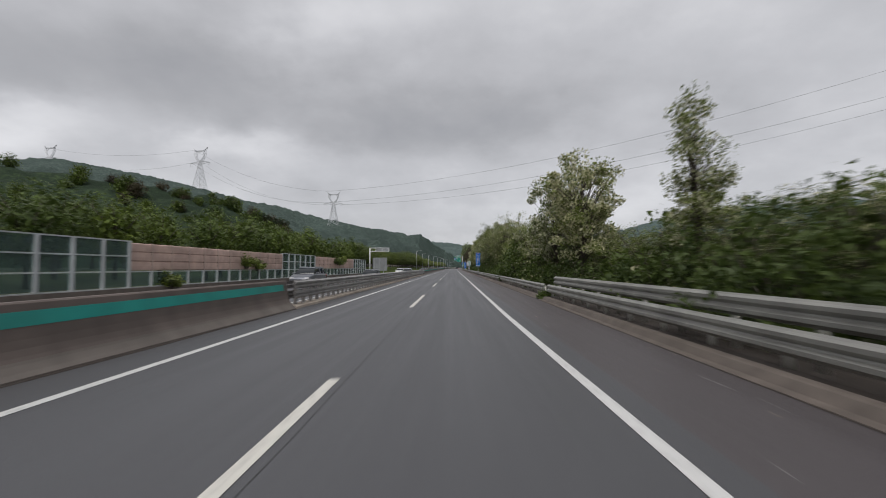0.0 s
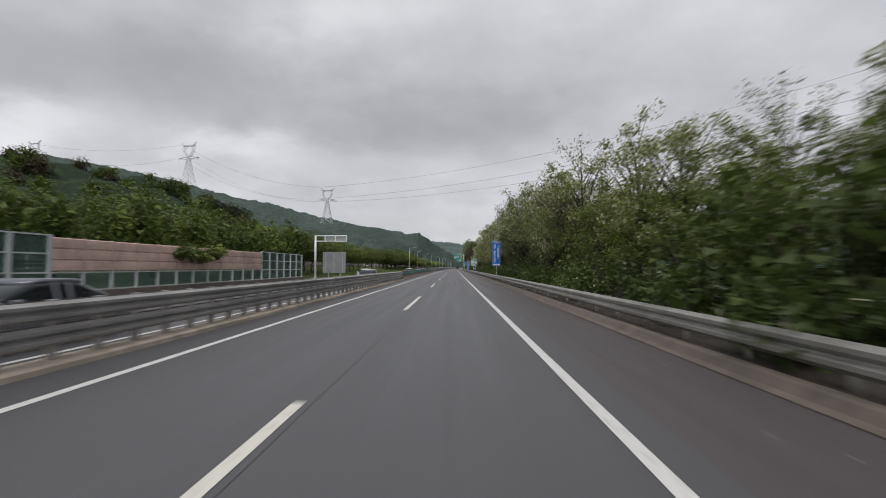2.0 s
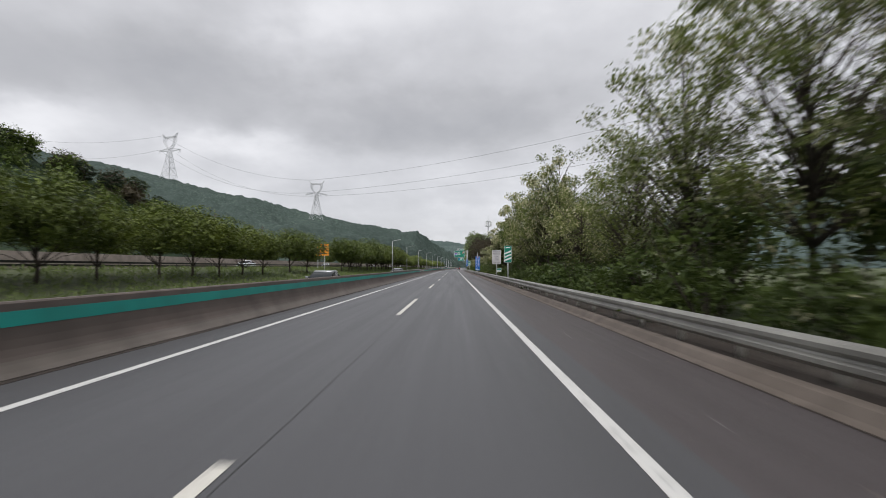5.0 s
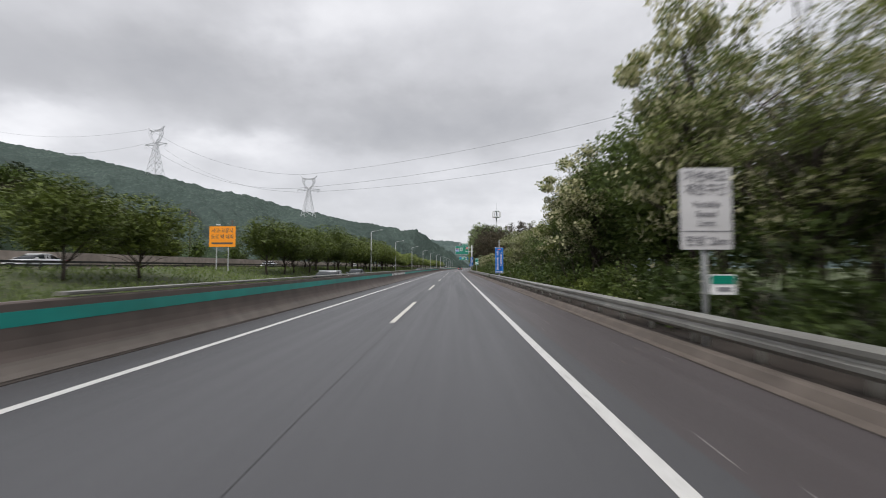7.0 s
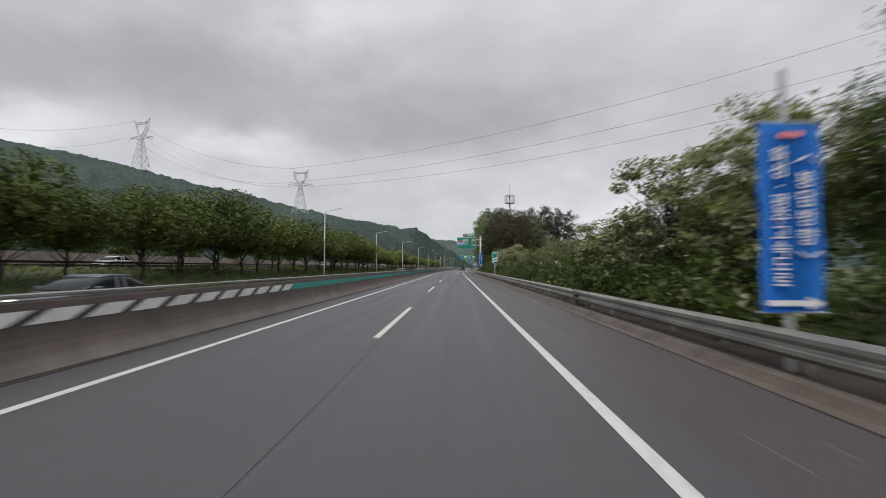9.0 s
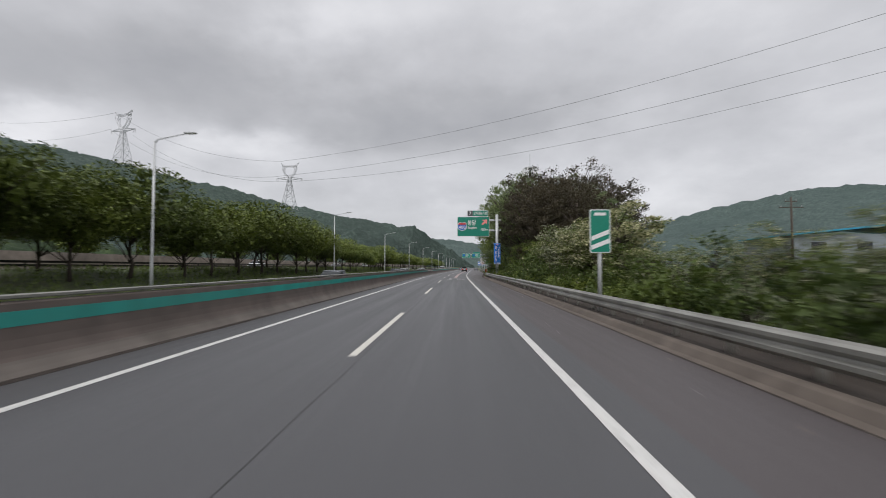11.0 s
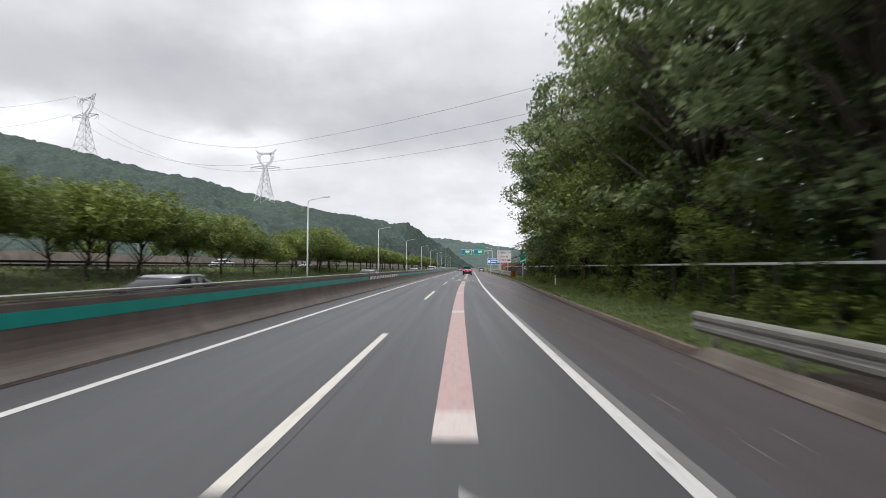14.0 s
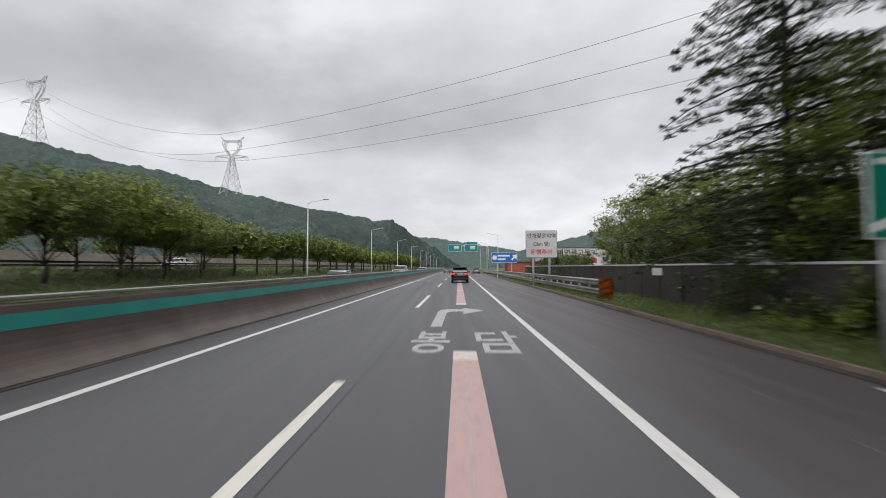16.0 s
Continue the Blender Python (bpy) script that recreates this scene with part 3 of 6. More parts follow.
def conifer(name, label, seed, height, reach, leaf_mat, start=1.5, leaves=7000, droop=0.25, group="", step=0.55, size=0.2):
    """A cedar: a straight trunk with tiers of long flat boughs that lift, then droop to thin tips."""
    rng = np.random.default_rng(seed)
    tree = thing(name, label, "tree", group)
    wood = bmesh.new()
    r0 = 0.009 * height + 0.02
    tube(wood, [(0, 0, -0.15), (0.05, 0, height * 0.5), (0, 0.05, height * 0.98)], [r0 * 1.2, r0 * 0.7, 0.02], 8)
    cs, sp = [], []
    z = start
    while z < height * 0.98:
        k = 1 - (z - start) / (height - start)
        r = reach * (0.1 + 0.9 * k ** 0.7)
        a0 = rng.random() * 6.28
        for i in range(6):
            a = a0 + 6.283 * i / 6 + rng.normal() * 0.25
            rr = r * (0.7 + 0.4 * rng.random())
            zb = z + rng.normal() * 0.18
            c, d = math.cos(a), math.sin(a)
            rise = lambda f: zb + rr * (0.16 * f - (0.16 + droop) * f * f)
            tube(wood, [(0, 0, zb)] + [(c * rr * f, d * rr * f, rise(f)) for f in (0.35, 0.7, 1.0)], [0.06, 0.04, 0.025, 0.008], 4)
            for f in np.arange(0.18, 1.01, 0.45 / max(rr, 0.6)):
                half = 0.22 * rr * max(0.0, 1 - f) ** 0.6 + 0.06
                for side in (-1, 1):
                    g = side * half * (0.3 + 0.8 * rng.random())
                    cs.append((c * rr * f - d * g, d * rr * f + c * g, rise(f) - 0.05 - 0.1 * abs(g)))
                    sp.append(np.array((0.38, 0.38, 0.09)) * (0.55 + 0.6 * (1 - f)) * (0.7 + 0.6 * rng.random()))
        z += step * (0.7 + 0.6 * rng.random())
    part("trunk", wood, M_BARK, tree, smooth=True)
    per = np.maximum(6, (leaves / len(cs) * (0.5 + rng.random(len(cs)))).astype(int))
    part("crown", leaf_cloud("crown", leaf_mat, cs, sp, per, size, rng, 0.4, 0.3), leaf_mat, tree)
    return tree


def shrub(name, label, seed, height, reach, mat, leaves, size, group="", blossom=0.0):
    rng = np.random.default_rng(seed)
    b = thing(name, label, "shrub", group)
    wood = bmesh.new()
    for i in range(6):
        a = i + rng.random()
        r = reach * 0.7 * rng.random()
        tube(wood, [(0.1 * math.cos(a), 0.1 * math.sin(a), -0.15), (math.cos(a) * r * 0.6, math.sin(a) * r * 0.6, height * 0.4), (math.cos(a) * r, math.sin(a) * r, height * 0.8)], [0.035, 0.025, 0.008], 5)
    part("stem", wood, M_BARK, b)
    cs, sp = [], []
    for i in range(26):
        a, r = rng.random() * 6.283, reach * rng.random() ** 0.5
        zt = height * (1 - 0.55 * (r / reach) ** 2) * (0.75 + 0.4 * rng.random())
        cs.append((math.cos(a) * r, math.sin(a) * r, zt * (0.12 + 0.8 * rng.random())))
        sp.append(np.array((0.55, 0.55, 0.42)) * (0.6 + 0.3 * reach) * (0.6 + 0.7 * rng.random()))
    per = np.maximum(8, (leaves / 26 * (0.5 + rng.random(26))).astype(int))
    part("foliage", leaf_cloud("foliage", mat, cs, sp, per, size, rng, core=8, core_size=0.26), mat, b)
    if blossom:
        part("blossom", leaf_cloud("blossom", M_BLOSSOM, cs, sp, np.maximum(3, (per * blossom).astype(int)), size, rng, 1.0, 0.8), M_BLOSSOM, b, "small pale blossoms")
    return b

# ---- ground, roads, kerbs ----
YS = stations(-60, 280, 10) + stations(285, 345, 5) + stations(355, 1300, 15)
FAR = stations(-400, -60, 85)[:-1] + YS + stations(1400, 3600, 220)


def ground_rise(x, y):
    """The verge climbs to the left towards the frontage road, and a little on the right."""
    if x < -19.6:
        k = min(1.0, (-19.6 - x) / 14)
        return -0.06 + 1.55 * k * k * (3 - 2 * k)
    if x > 5.2:
        k = min(1.0, (x - 5.2) / 8)
        return -0.06 + 0.5 * k
    return -0.06


g_xs = [-2600, -1200, -500, -200, -100, -60, -50, -46, -40, -33.6, -30, -27, -24, -21.5, -19.6, -12, 0, 5.2, 7, 9, 13, 20, 40, 90, 200, 600, 2600]
gv, gf = [], []
for y in FAR:
    for x in g_xs:
        gv.append((x + cx(y), y, ground_rise(x, y)))
for j in range(len(FAR) - 1):
    for i in range(len(g_xs) - 1):
        a = j * len(g_xs) + i
        gf.append((a, a + 1, a + len(g_xs) + 1, a + len(g_xs)))
solid("ground", mesh_of("ground", gv, gf, M_GROUND, True), M_GROUND, "grassy verge and open land beside the road", "ground", kind="structure")


def edge_right(y):
    """The right edge of the paved shoulder: it widens where the exit lane begins."""
    if y < 304:
        return 4.62
    return 4.62 + min(1.0, (y - 304) / 40) * 1.6


def road_sheet(name, left, right, z, mat, label):
    bm = bmesh.new()
    rows = [[bm.verts.new((left(y) + (right(y) - left(y)) * k / 6 + cx(y), y, z)) for k in range(7)] for y in YS]
    for a, b in zip(rows, rows[1:]):
        for k in range(6):
            bm.faces.new((a[k], a[k + 1], b[k + 1], b[k]))
    return solid(name, bm, mat, label, "road", kind="structure")


road_sheet("road", lambda y: -6.62, lambda y: 2.42 + 0.06 * math.sin(y * 0.11), 0.0, M_ROAD, "wet grey asphalt carriageway with two lanes")
road_sheet("road_shoulder", lambda y: 2.42 + 0.06 * math.sin(y * 0.11), edge_right, 0.0, M_SHOULDER, "brownish wet asphalt hard shoulder")
road_sheet("road_opposite", lambda y: -19.2, lambda y: -7.0, 0.0, M_ROAD, "wet asphalt carriageway of the oncoming traffic")
road_sheet("road_frontage", lambda y: -46.0, lambda y: -35.0, 1.52, M_FAR_ROAD, "pale asphalt road beyond the street trees")

# kerb on the right: sloped gutter face with a dirty top, broken at the drain
def kerb(y0, y1):
    ys = stations(y0, y1, 6)
    prof = [(-0.2, -0.12), (-0.2, 0.008), (-0.03, 0.025), (0.07, 0.15), (0.12, 0.17), (0.27, 0.17), (0.3, 0.14), (0.3, -0.12)]
    bm = sweep(prof, ys, True, edge_right, 0.006)
    return solid("kerb", bm, M_KERB, "stained concrete kerb along the hard shoulder", "kerb", kind="structure")


kerb(-60, 23.2)
kerb(24.6, 304.0)
low = [(0.0, -0.12), (0.0, 0.02), (0.02, 0.11), (0.11, 0.12), (0.14, -0.12)]
solid("kerb", sweep(low, stations(304.2, 700, 6), True, edge_right, 0.006), M_SOIL_KERB, "low soil-stained concrete kerb beside the grass", "kerb", kind="structure")
solid("gutter_joint", sweep([(-0.245, 0.0045), (-0.2, 0.0055)], stations(-60, 303, 3), False, lambda y: edge_right(y) + 0.012 * math.sin(y * 1.3), 0.0), M_SOIL, "dirt-filled joint between the shoulder and the kerb", "joint", kind="structure")
# soil and litter behind the kerb; the rail's shade is in its dark colour
solid("soil_strip", sweep([(0.28, 0.12), (0.5, 0.17), (1.0, 0.16), (1.6, 0.14), (2.2, 0.1)], stations(-60, 302, 4), False, edge_right, 0.03), M_SOIL, "strip of bare soil and litter, coloured darker as shade under the guard rail", "soil", kind="structure")
solid("soil_strip", sweep([(-0.25, 0.006), (-0.1, 0.012), (0.0, 0.016)], stations(301, 420, 2), False, edge_right, 0.004), M_SOIL, "reddish soil washed against the kerb", "soil", kind="structure")

# ---- lane markings: real, thin layers of paint ----
def line(x, y0, y1, w, mat=M_WHITE_LINE, name="lane_line", label="white painted edge line", z=0.006, drift=lambda y: 0.0):
    return solid(name, sweep([(x - w / 2, z), (x + w / 2, z)], stations(y0, y1, 4), False, drift), mat, label, "road marking", kind="structure")


def lane_drift(y):
    """The left markings swing out a little where the exit lane opens."""
    return -0.06 * min(1.0, max(0.0, (y - 318) / 24))


def edge_drift(y):
    """The edge line stands a little further out at the start."""
    return 0.12 * min(1.0, max(0.0, (15 - y) / 11))


line(-5.2, -60, 1290, 0.17, drift=lane_drift)
line(1.86, -60, 1290, 0.175, drift=edge_drift)
line(2.02, 276, 312, 0.13, M_GHOST_LINE, label="worn remains of an older edge line", z=0.0045)
line(-7.75, -60, 1290, 0.15, label="white edge line of the oncoming carriageway")
line(-18.2, -60, 1290, 0.15, label="white edge line of the oncoming carriageway")
DASH_END = 6.75


def dash_mesh(length, w):
    bm = bmesh.new()
    n = 4
    rows = [[bm.verts.new((sx * w / 2, length * i / n, 0)) for sx in (-1, 1)] for i in range(n + 1)]
    for a, b in zip(rows, rows[1:]):
        bm.faces.new((a[0], a[1], b[1], b[0]))
    return finish(bm, "dash", M_CREAM_LINE)


lane_marks = thing("lane_marking", "broken white line between the two lanes", "road marking", kind="structure")
DASH = dash_mesh(8.0, 0.16)
for k in range(-3, 60):
    y = DASH_END - 8.0 + 20.0 * k
    ob = part("dash", DASH, M_CREAM_LINE, lane_marks)
    ob.matrix_basis = along(-1.80 + lane_drift(y + 4), y, 0.006)
far_marks = thing("lane_marking", "broken white line on the oncoming carriageway", "road marking", kind="structure")
for x in (-11.2, -14.7):
    for k in range(-2, 40):
        ob = part("dash", DASH, M_WHITE_LINE, far_marks)
        ob.matrix_basis = along(x, 5 + 20.0 * k, 0.006)

# scrapes along the hard shoulder
sr = random.Random(21)
scuffs = bmesh.new()
for i in range(150):
    x, y0 = sr.uniform(2.5, 4.3), sr.uniform(2, 420)
    n, w, slant = sr.uniform(0.2, 1.1), sr.uniform(0.006, 0.017), sr.uniform(-0.06, 0.1)
    a, b = x + cx(y0), x + slant * n + cx(y0 + n)
    scuffs.faces.new([scuffs.verts.new(v) for v in ((a - w / 2, y0, 0.0045), (a + w / 2, y0, 0.0045), (b + w / 2, y0 + n, 0.0045), (b - w / 2, y0 + n, 0.0045))])
tagged(new("scrape_mark", finish(scuffs, "scrape_mark", M_SCUFF)), "thin pale scrape marks on the hard shoulder", "scrape marks", kind="stuff")
# long tar seam beside the broken line
solid("tar_seam", sweep([(-0.007, 0.004), (0.007, 0.004)], stations(-60, 420, 1.5), False, lambda y: -1.62 + 0.015 * math.sin(y * 0.4) + 0.008 * math.sin(y * 1.7)), M_SEAM, "dark tar seam along the lane joint", "road marking", kind="structure")

# ---- median: concrete barrier, open rail section, concrete barrier ----
BAR = [(-6.42, -0.05), (-6.42, 0.035), (-6.50, 0.10), (-6.60, 0.20), (-6.67, 0.31), (-6.72, 0.42), (-6.755, 0.56), (-6.83, 1.12), (-6.86, 1.15), (-7.02, 1.15), (-7.05, 1.12), (-7.11, 0.4), (-7.13, 0.16), (-7.2, 0.1), (-7.22, -0.05)]


def barrier(y0, y1, rail):
    w = thing("median_barrier", "brown-stained concrete median barrier with a teal band", "barrier", kind="structure")
    part("concrete_wall", sweep(BAR, stations(y0, y1, 4)), M_BARRIER, w)
    part("foot", sweep([(-6.405, 0.0), (-6.405, 0.04), (-6.492, 0.108), (-6.59, 0.206), (-6.62, 0.25), (-6.7, 0.25), (-6.8, 0.0)], stations(y0, y1, 4)), M_BARRIER_FOOT, w, "paler splash-washed foot")
    if rail:
        r0 = max(y0, 153.0)
        part("rail", sweep([(-6.89, 1.19), (-6.85, 1.205), (-6.85, 1.25), (-6.89, 1.265), (-6.99, 1.265), (-7.03, 1.25), (-7.03, 1.205), (-6.99, 1.19)], stations(r0, y1, 8)), M_ZINC, w, "galvanised rail on top")
        post = finish(boxed((-6.94, 0, 1.17), (0.08, 0.07, 0.07)), "post", M_ZINC)
        for y in stations(r0 + 1, min(y1, 520) - 1, 2.0):
            ob = part("post", post, M_ZINC, w)
            ob.matrix_basis = along(0, y)
    return w


def band(parent, y0, y1, mat, name="teal_band"):
    """A strip of paint, 5 mm thick, on the face of the barrier."""
    zlo, zhi = 0.76, 1.0
    f = lambda z: -6.755 - (z - 0.56) / 0.56 * 0.075
    part(name, sweep([(f(zlo) + 0.006, zlo), (f(zhi) + 0.006, zhi), (f(zhi) - 0.02, zhi), (f(zlo) - 0.02, zlo)], stations(y0, y1, 4)), mat, parent)


def hatch(parent, y0, y1):
    """Black and white slanted hatching on the band."""
    f = lambda z: -6.755 - (z - 0.56) / 0.56 * 0.075
    band(parent, y0, y1, M_BAND_BLACK, "black_band")
    n = round((y1 - y0) / 1.2)
    step = (y1 - y0) / n
    bm = bmesh.new()
    for z, dy, ins in ((0.765, 0.0, 0.018), (0.995, 0.5, 0.018)):
        for y, in_ in ((dy, 0), (dy + step * 0.72, 0)):
            bm.verts.new((f(z) + ins, y, z))
    bm.verts.ensure_lookup_table()
    v = bm.verts
    bm.faces.new((v[0], v[1], v[3], v[2]))
    me = finish(bm, "white_stripe", M_BAND_WHITE)
    for k in range(n):
        ob = part("white_stripe", me, M_BAND_WHITE, parent)
        ob.matrix_basis = along(0, y0 + 0.05 + k * step)


def apron(y0, y1):
    """Grit and silt along the foot of the barrier."""
    solid("gutter", sweep([(-6.5, -0.05), (-6.5, 0.035), (-6.4, 0.026), (-6.33, 0.01), (-6.31, -0.05)], stations(y0, y1, 3), True, lambda y: 0.03 * math.sin(y * 0.9) * math.sin(y * 0.23), 0.006), M_SOIL, "dark grit washed against the foot of the barrier", "gutter", kind="structure")


apron(-60, 17.9)
apron(99.3, 700)
bar_a = barrier(-60, 18.0, False)
band(bar_a, -60, 17.6, M_GREEN_BAND)
bar_b = barrier(99.2, 1290, True)
band(bar_b, 99.6, 193.8, M_GREEN_BAND)
hatch(bar_b, 193.8, 206.5)
band(bar_b, 206.5, 328.0, M_GREEN_BAND)
hatch(bar_b, 328.0, 341.0)
band(bar_b, 341.0, 1290, M_GREEN_BAND)

W_BEAM = [(0.0, 0.0), (0.03, 0.03), (0.085, 0.06), (0.085, 0.115), (0.03, 0.15), (0.01, 0.175), (0.03, 0.20), (0.085, 0.235), (0.085, 0.29), (0.03, 0.32), (0.0, 0.35),
          (-0.012, 0.35), (0.018, 0.312), (0.07, 0.285), (0.07, 0.24), (0.018, 0.205), (-0.005, 0.175), (0.018, 0.145), (0.07, 0.11), (0.07, 0.065), (0.018, 0.038), (-0.012, 0.0)]


def beam(parent, x, z, y0, y1, side, mat, name="beam"):
    """A W-shaped rail beam, facing side (+1 right, -1 left), in lapped lengths of 4 m."""
    for a, b in zip(stations(y0, y1, 4.0), stations(y0, y1, 4.0)[1:]):
        lap = 0.004 if round(a / 4) % 2 else 0.0
        bm = sweep([(x + side * (px + lap), z + pz * 0.96) for px, pz in W_BEAM], [a, b + 0.12 if b < y1 else b])
        part(name, bm, mat, parent)


strip = solid("median_strip", sweep([(-7.05, -0.05), (-7.05, 0.10), (-6.98, 0.125), (-6.45, 0.125), (-6.38, 0.09), (-6.36, -0.05)], stations(18, 99.2, 4), True, lambda y: 0.0, 0.006), M_STRIP, "sandy concrete strip under the median rails", "kerb", kind="structure")
med = thing("median_rail", "dull grey double guard rail on closely set posts", "guard rail", kind="structure")
for z in (0.375, 0.79):
    beam(med, -6.62, z, 18.3, 98.9, 1, M_RAIL_GREY)
    beam(med, -6.86, z, 18.3, 98.9, -1, M_RAIL_GREY)
post = finish(boxed((0, 0, 0.55), (0.14, 0.11, 1.1), 0.012), "post", M_RAIL_GREY)
for y in stations(18.8, 98.4, 1.0):
    ob = part("post", post, M_RAIL_GREY, med)
    ob.matrix_basis = along(-6.74, y, 0.05)

# ---- right guard rail ----
def guard_rail(y0, y1, x, heights, step=2.0, label="galvanised W-beam guard rail on steel posts", shift=lambda y: 0.0, size=1.2):
    g = thing("guard_rail", label, "guard rail", kind="structure")
    for z in heights:
        for a, b in zip(stations(y0, y1, 4.0), stations(y0, y1, 4.0)[1:]):
            lap = 0.004 if round(a / 4) % 2 else 0.0
            bm = sweep([(x - px - lap, z + pz * size) for px, pz in W_BEAM], [a, b + 0.12 if b < y1 else b], True, shift)
            part("beam", bm, M_ZINC, g)
    top = max(heights) + 0.3
    bm = bmesh.new()
    tube(bm, [(0, 0, -0.1), (0, 0, top)], 0.065, 10)
    me = finish(bm, "post", M_ZINC, True)
    blk = finish(boxed((-0.07, 0, max(heights) + 0.175), (0.1, 0.12, 0.2), 0.01), "bracket", M_ZINC)
    for y in stations(y0 + 0.5, y1 - 0.5, step):
        ob = part("post", me, M_ZINC, g)
        ob.matrix_basis = along(x + 0.12 + shift(y), y)
        ob = part("bracket", blk, M_ZINC, g)
        ob.matrix_basis = along(x + 0.12 + shift(y), y)
    return g


guard_rail(-40, 23.6, 5.0, (0.37,), 2.0)
guard_rail(-40, 23.2, 5.28, (0.8,), 2.0, "higher galvanised guard rail standing behind the lower one")
guard_rail(24.4, 304.8, 5.0, (0.37,), 2.0)

# ---- hills and far woods ----
def ridge(name, label, crest, foot, mat, cols, rows, rough=9.0, seed=1, crown=7.0, tall=4.0, spur=0.0):
    """A wooded hill between a crest and a foot line: a sheet of tree crowns, with its back falling away behind."""
    def walk_line(pts, k):
        f = k * (len(pts) - 1)
        i = min(int(f), len(pts) - 2)
        return Vector(pts[i]).lerp(Vector(pts[i + 1]), f - i)
    verts, faces = [], []
    behind = max(4, rows // 8)
    for i in range(cols + 1):
        a, b = walk_line(crest, i / cols), walk_line(foot, i / cols)
        for j in range(-behind, rows + 1):
            s = j / rows
            if s >= 0:
                p = a.lerp(b, s)
                z = b.z + (a.z - b.z) * (1 - s ** 0.85 if s > 0 else 1)
            else:
                p = a + (a - b) * (-s) * 0.9
                z = a.z * (1 + s * 1.6)
            q = Vector((p.x, p.y, 0))
            fade = min(1.0, s * 3 + 0.25) if s > 0 else 0.25
            z += noise.fractal(q * 0.006 + Vector((seed, 0, 0)), 1.0, 2.0, 5) * rough * (1 - max(0, s) ** 3) * fade
            # spurs and gullies on the slope
            z += spur * (noise.noise(q * 0.011 + Vector((seed, 4.7, 0))) - 0.6 * abs(noise.noise(q * 0.021 + Vector((0, seed, 0))))) * math.sin(math.pi * min(1, max(0, s))) ** 0.7
            # rounded crowns, of two sizes
            d1 = noise.voronoi(q / crown)[0][0]
            d2 = noise.voronoi(q / (crown * 2.3) + Vector((7.3, 1.1, seed)))[0][0]
            z += tall * (0.9 - 1.1 * d1) + tall * 0.9 * (0.7 - d2) + noise.noise(q * 0.5) * tall * 0.3
            if j == rows:
                z = -2.0
            verts.append((p.x + noise.noise(q * 0.3) * crown * 0.3, p.y, z))
    k = rows + behind + 1
    for i in range(cols):
        for j in range(k - 1):
            faces.append((i * k + j, (i + 1) * k + j, (i + 1) * k + j + 1, i * k + j + 1))
    return solid(name, mesh_of(name, verts, faces, mat, True), mat, label, "hill", kind="structure")


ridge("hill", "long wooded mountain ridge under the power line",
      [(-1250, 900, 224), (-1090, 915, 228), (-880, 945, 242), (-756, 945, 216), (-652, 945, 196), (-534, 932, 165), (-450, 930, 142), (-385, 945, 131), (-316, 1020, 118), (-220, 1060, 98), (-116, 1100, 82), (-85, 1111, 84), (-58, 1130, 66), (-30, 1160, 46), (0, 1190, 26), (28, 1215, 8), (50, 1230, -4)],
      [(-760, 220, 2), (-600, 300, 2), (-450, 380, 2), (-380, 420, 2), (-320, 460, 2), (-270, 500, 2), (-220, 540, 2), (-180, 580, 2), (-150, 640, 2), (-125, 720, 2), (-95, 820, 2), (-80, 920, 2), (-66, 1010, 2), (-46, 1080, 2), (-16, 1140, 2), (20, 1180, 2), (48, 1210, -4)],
      M_HAZED_FOREST, 380, 150, 12.0, 3, 9.0, 4.6, 42.0)
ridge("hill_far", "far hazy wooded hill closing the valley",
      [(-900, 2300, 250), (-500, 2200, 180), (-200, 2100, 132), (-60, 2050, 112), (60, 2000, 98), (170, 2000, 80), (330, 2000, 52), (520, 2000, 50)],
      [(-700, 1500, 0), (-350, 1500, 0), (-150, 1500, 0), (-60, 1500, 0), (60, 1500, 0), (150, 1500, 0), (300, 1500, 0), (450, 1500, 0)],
      M_HAZED_FAR_FOREST, 160, 40, 16.0, 8, 14.0, 7.0)
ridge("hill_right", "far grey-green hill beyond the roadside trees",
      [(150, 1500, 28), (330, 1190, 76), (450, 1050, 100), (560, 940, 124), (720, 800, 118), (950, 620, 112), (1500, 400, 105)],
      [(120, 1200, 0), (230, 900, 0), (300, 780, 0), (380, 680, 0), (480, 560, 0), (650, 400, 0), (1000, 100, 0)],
      M_HAZED_FAR_FOREST, 160, 40, 12.0, 5, 12.0, 6.0)
KNOLL_TOP = [(-520, 60, 44), (-330, 110, 50), (-220, 145, 44), (-140, 172, 35), (-106, 200, 31), (-90, 222, 20.5), (-82, 242, 11.5), (-76, 264, 3)]
KNOLL_FOOT = [(-260, -60, 1), (-160, 0, 1), (-104, 60, 1), (-74, 110, 1), (-58, 150, 1), (-54, 188, 1), (-54, 218, 1), (-56, 248, 1)]
ridge("knoll", "low wooded knoll beside the frontage road", KNOLL_TOP, KNOLL_FOOT, M_KNOLL, 150, 60, 3.0, 11, 4.5, 2.5)
ridge("knoll_behind", "wooded rise that carries the long white building",
      [(-196, 240, 30), (-192, 290, 30), (-190, 340, 29), (-186, 385, 25), (-170, 430, 6)],
      [(-100, 262, 1), (-96, 300, 1), (-96, 345, 1), (-100, 385, 1), (-120, 420, 1)],
      M_KNOLL, 90, 36, 3.0, 14, 4.5, 3.5)

# ---- pylons and cables ----
def bar(bm, a, b, r):
    tube(bm, [a, b], r, 4, False)


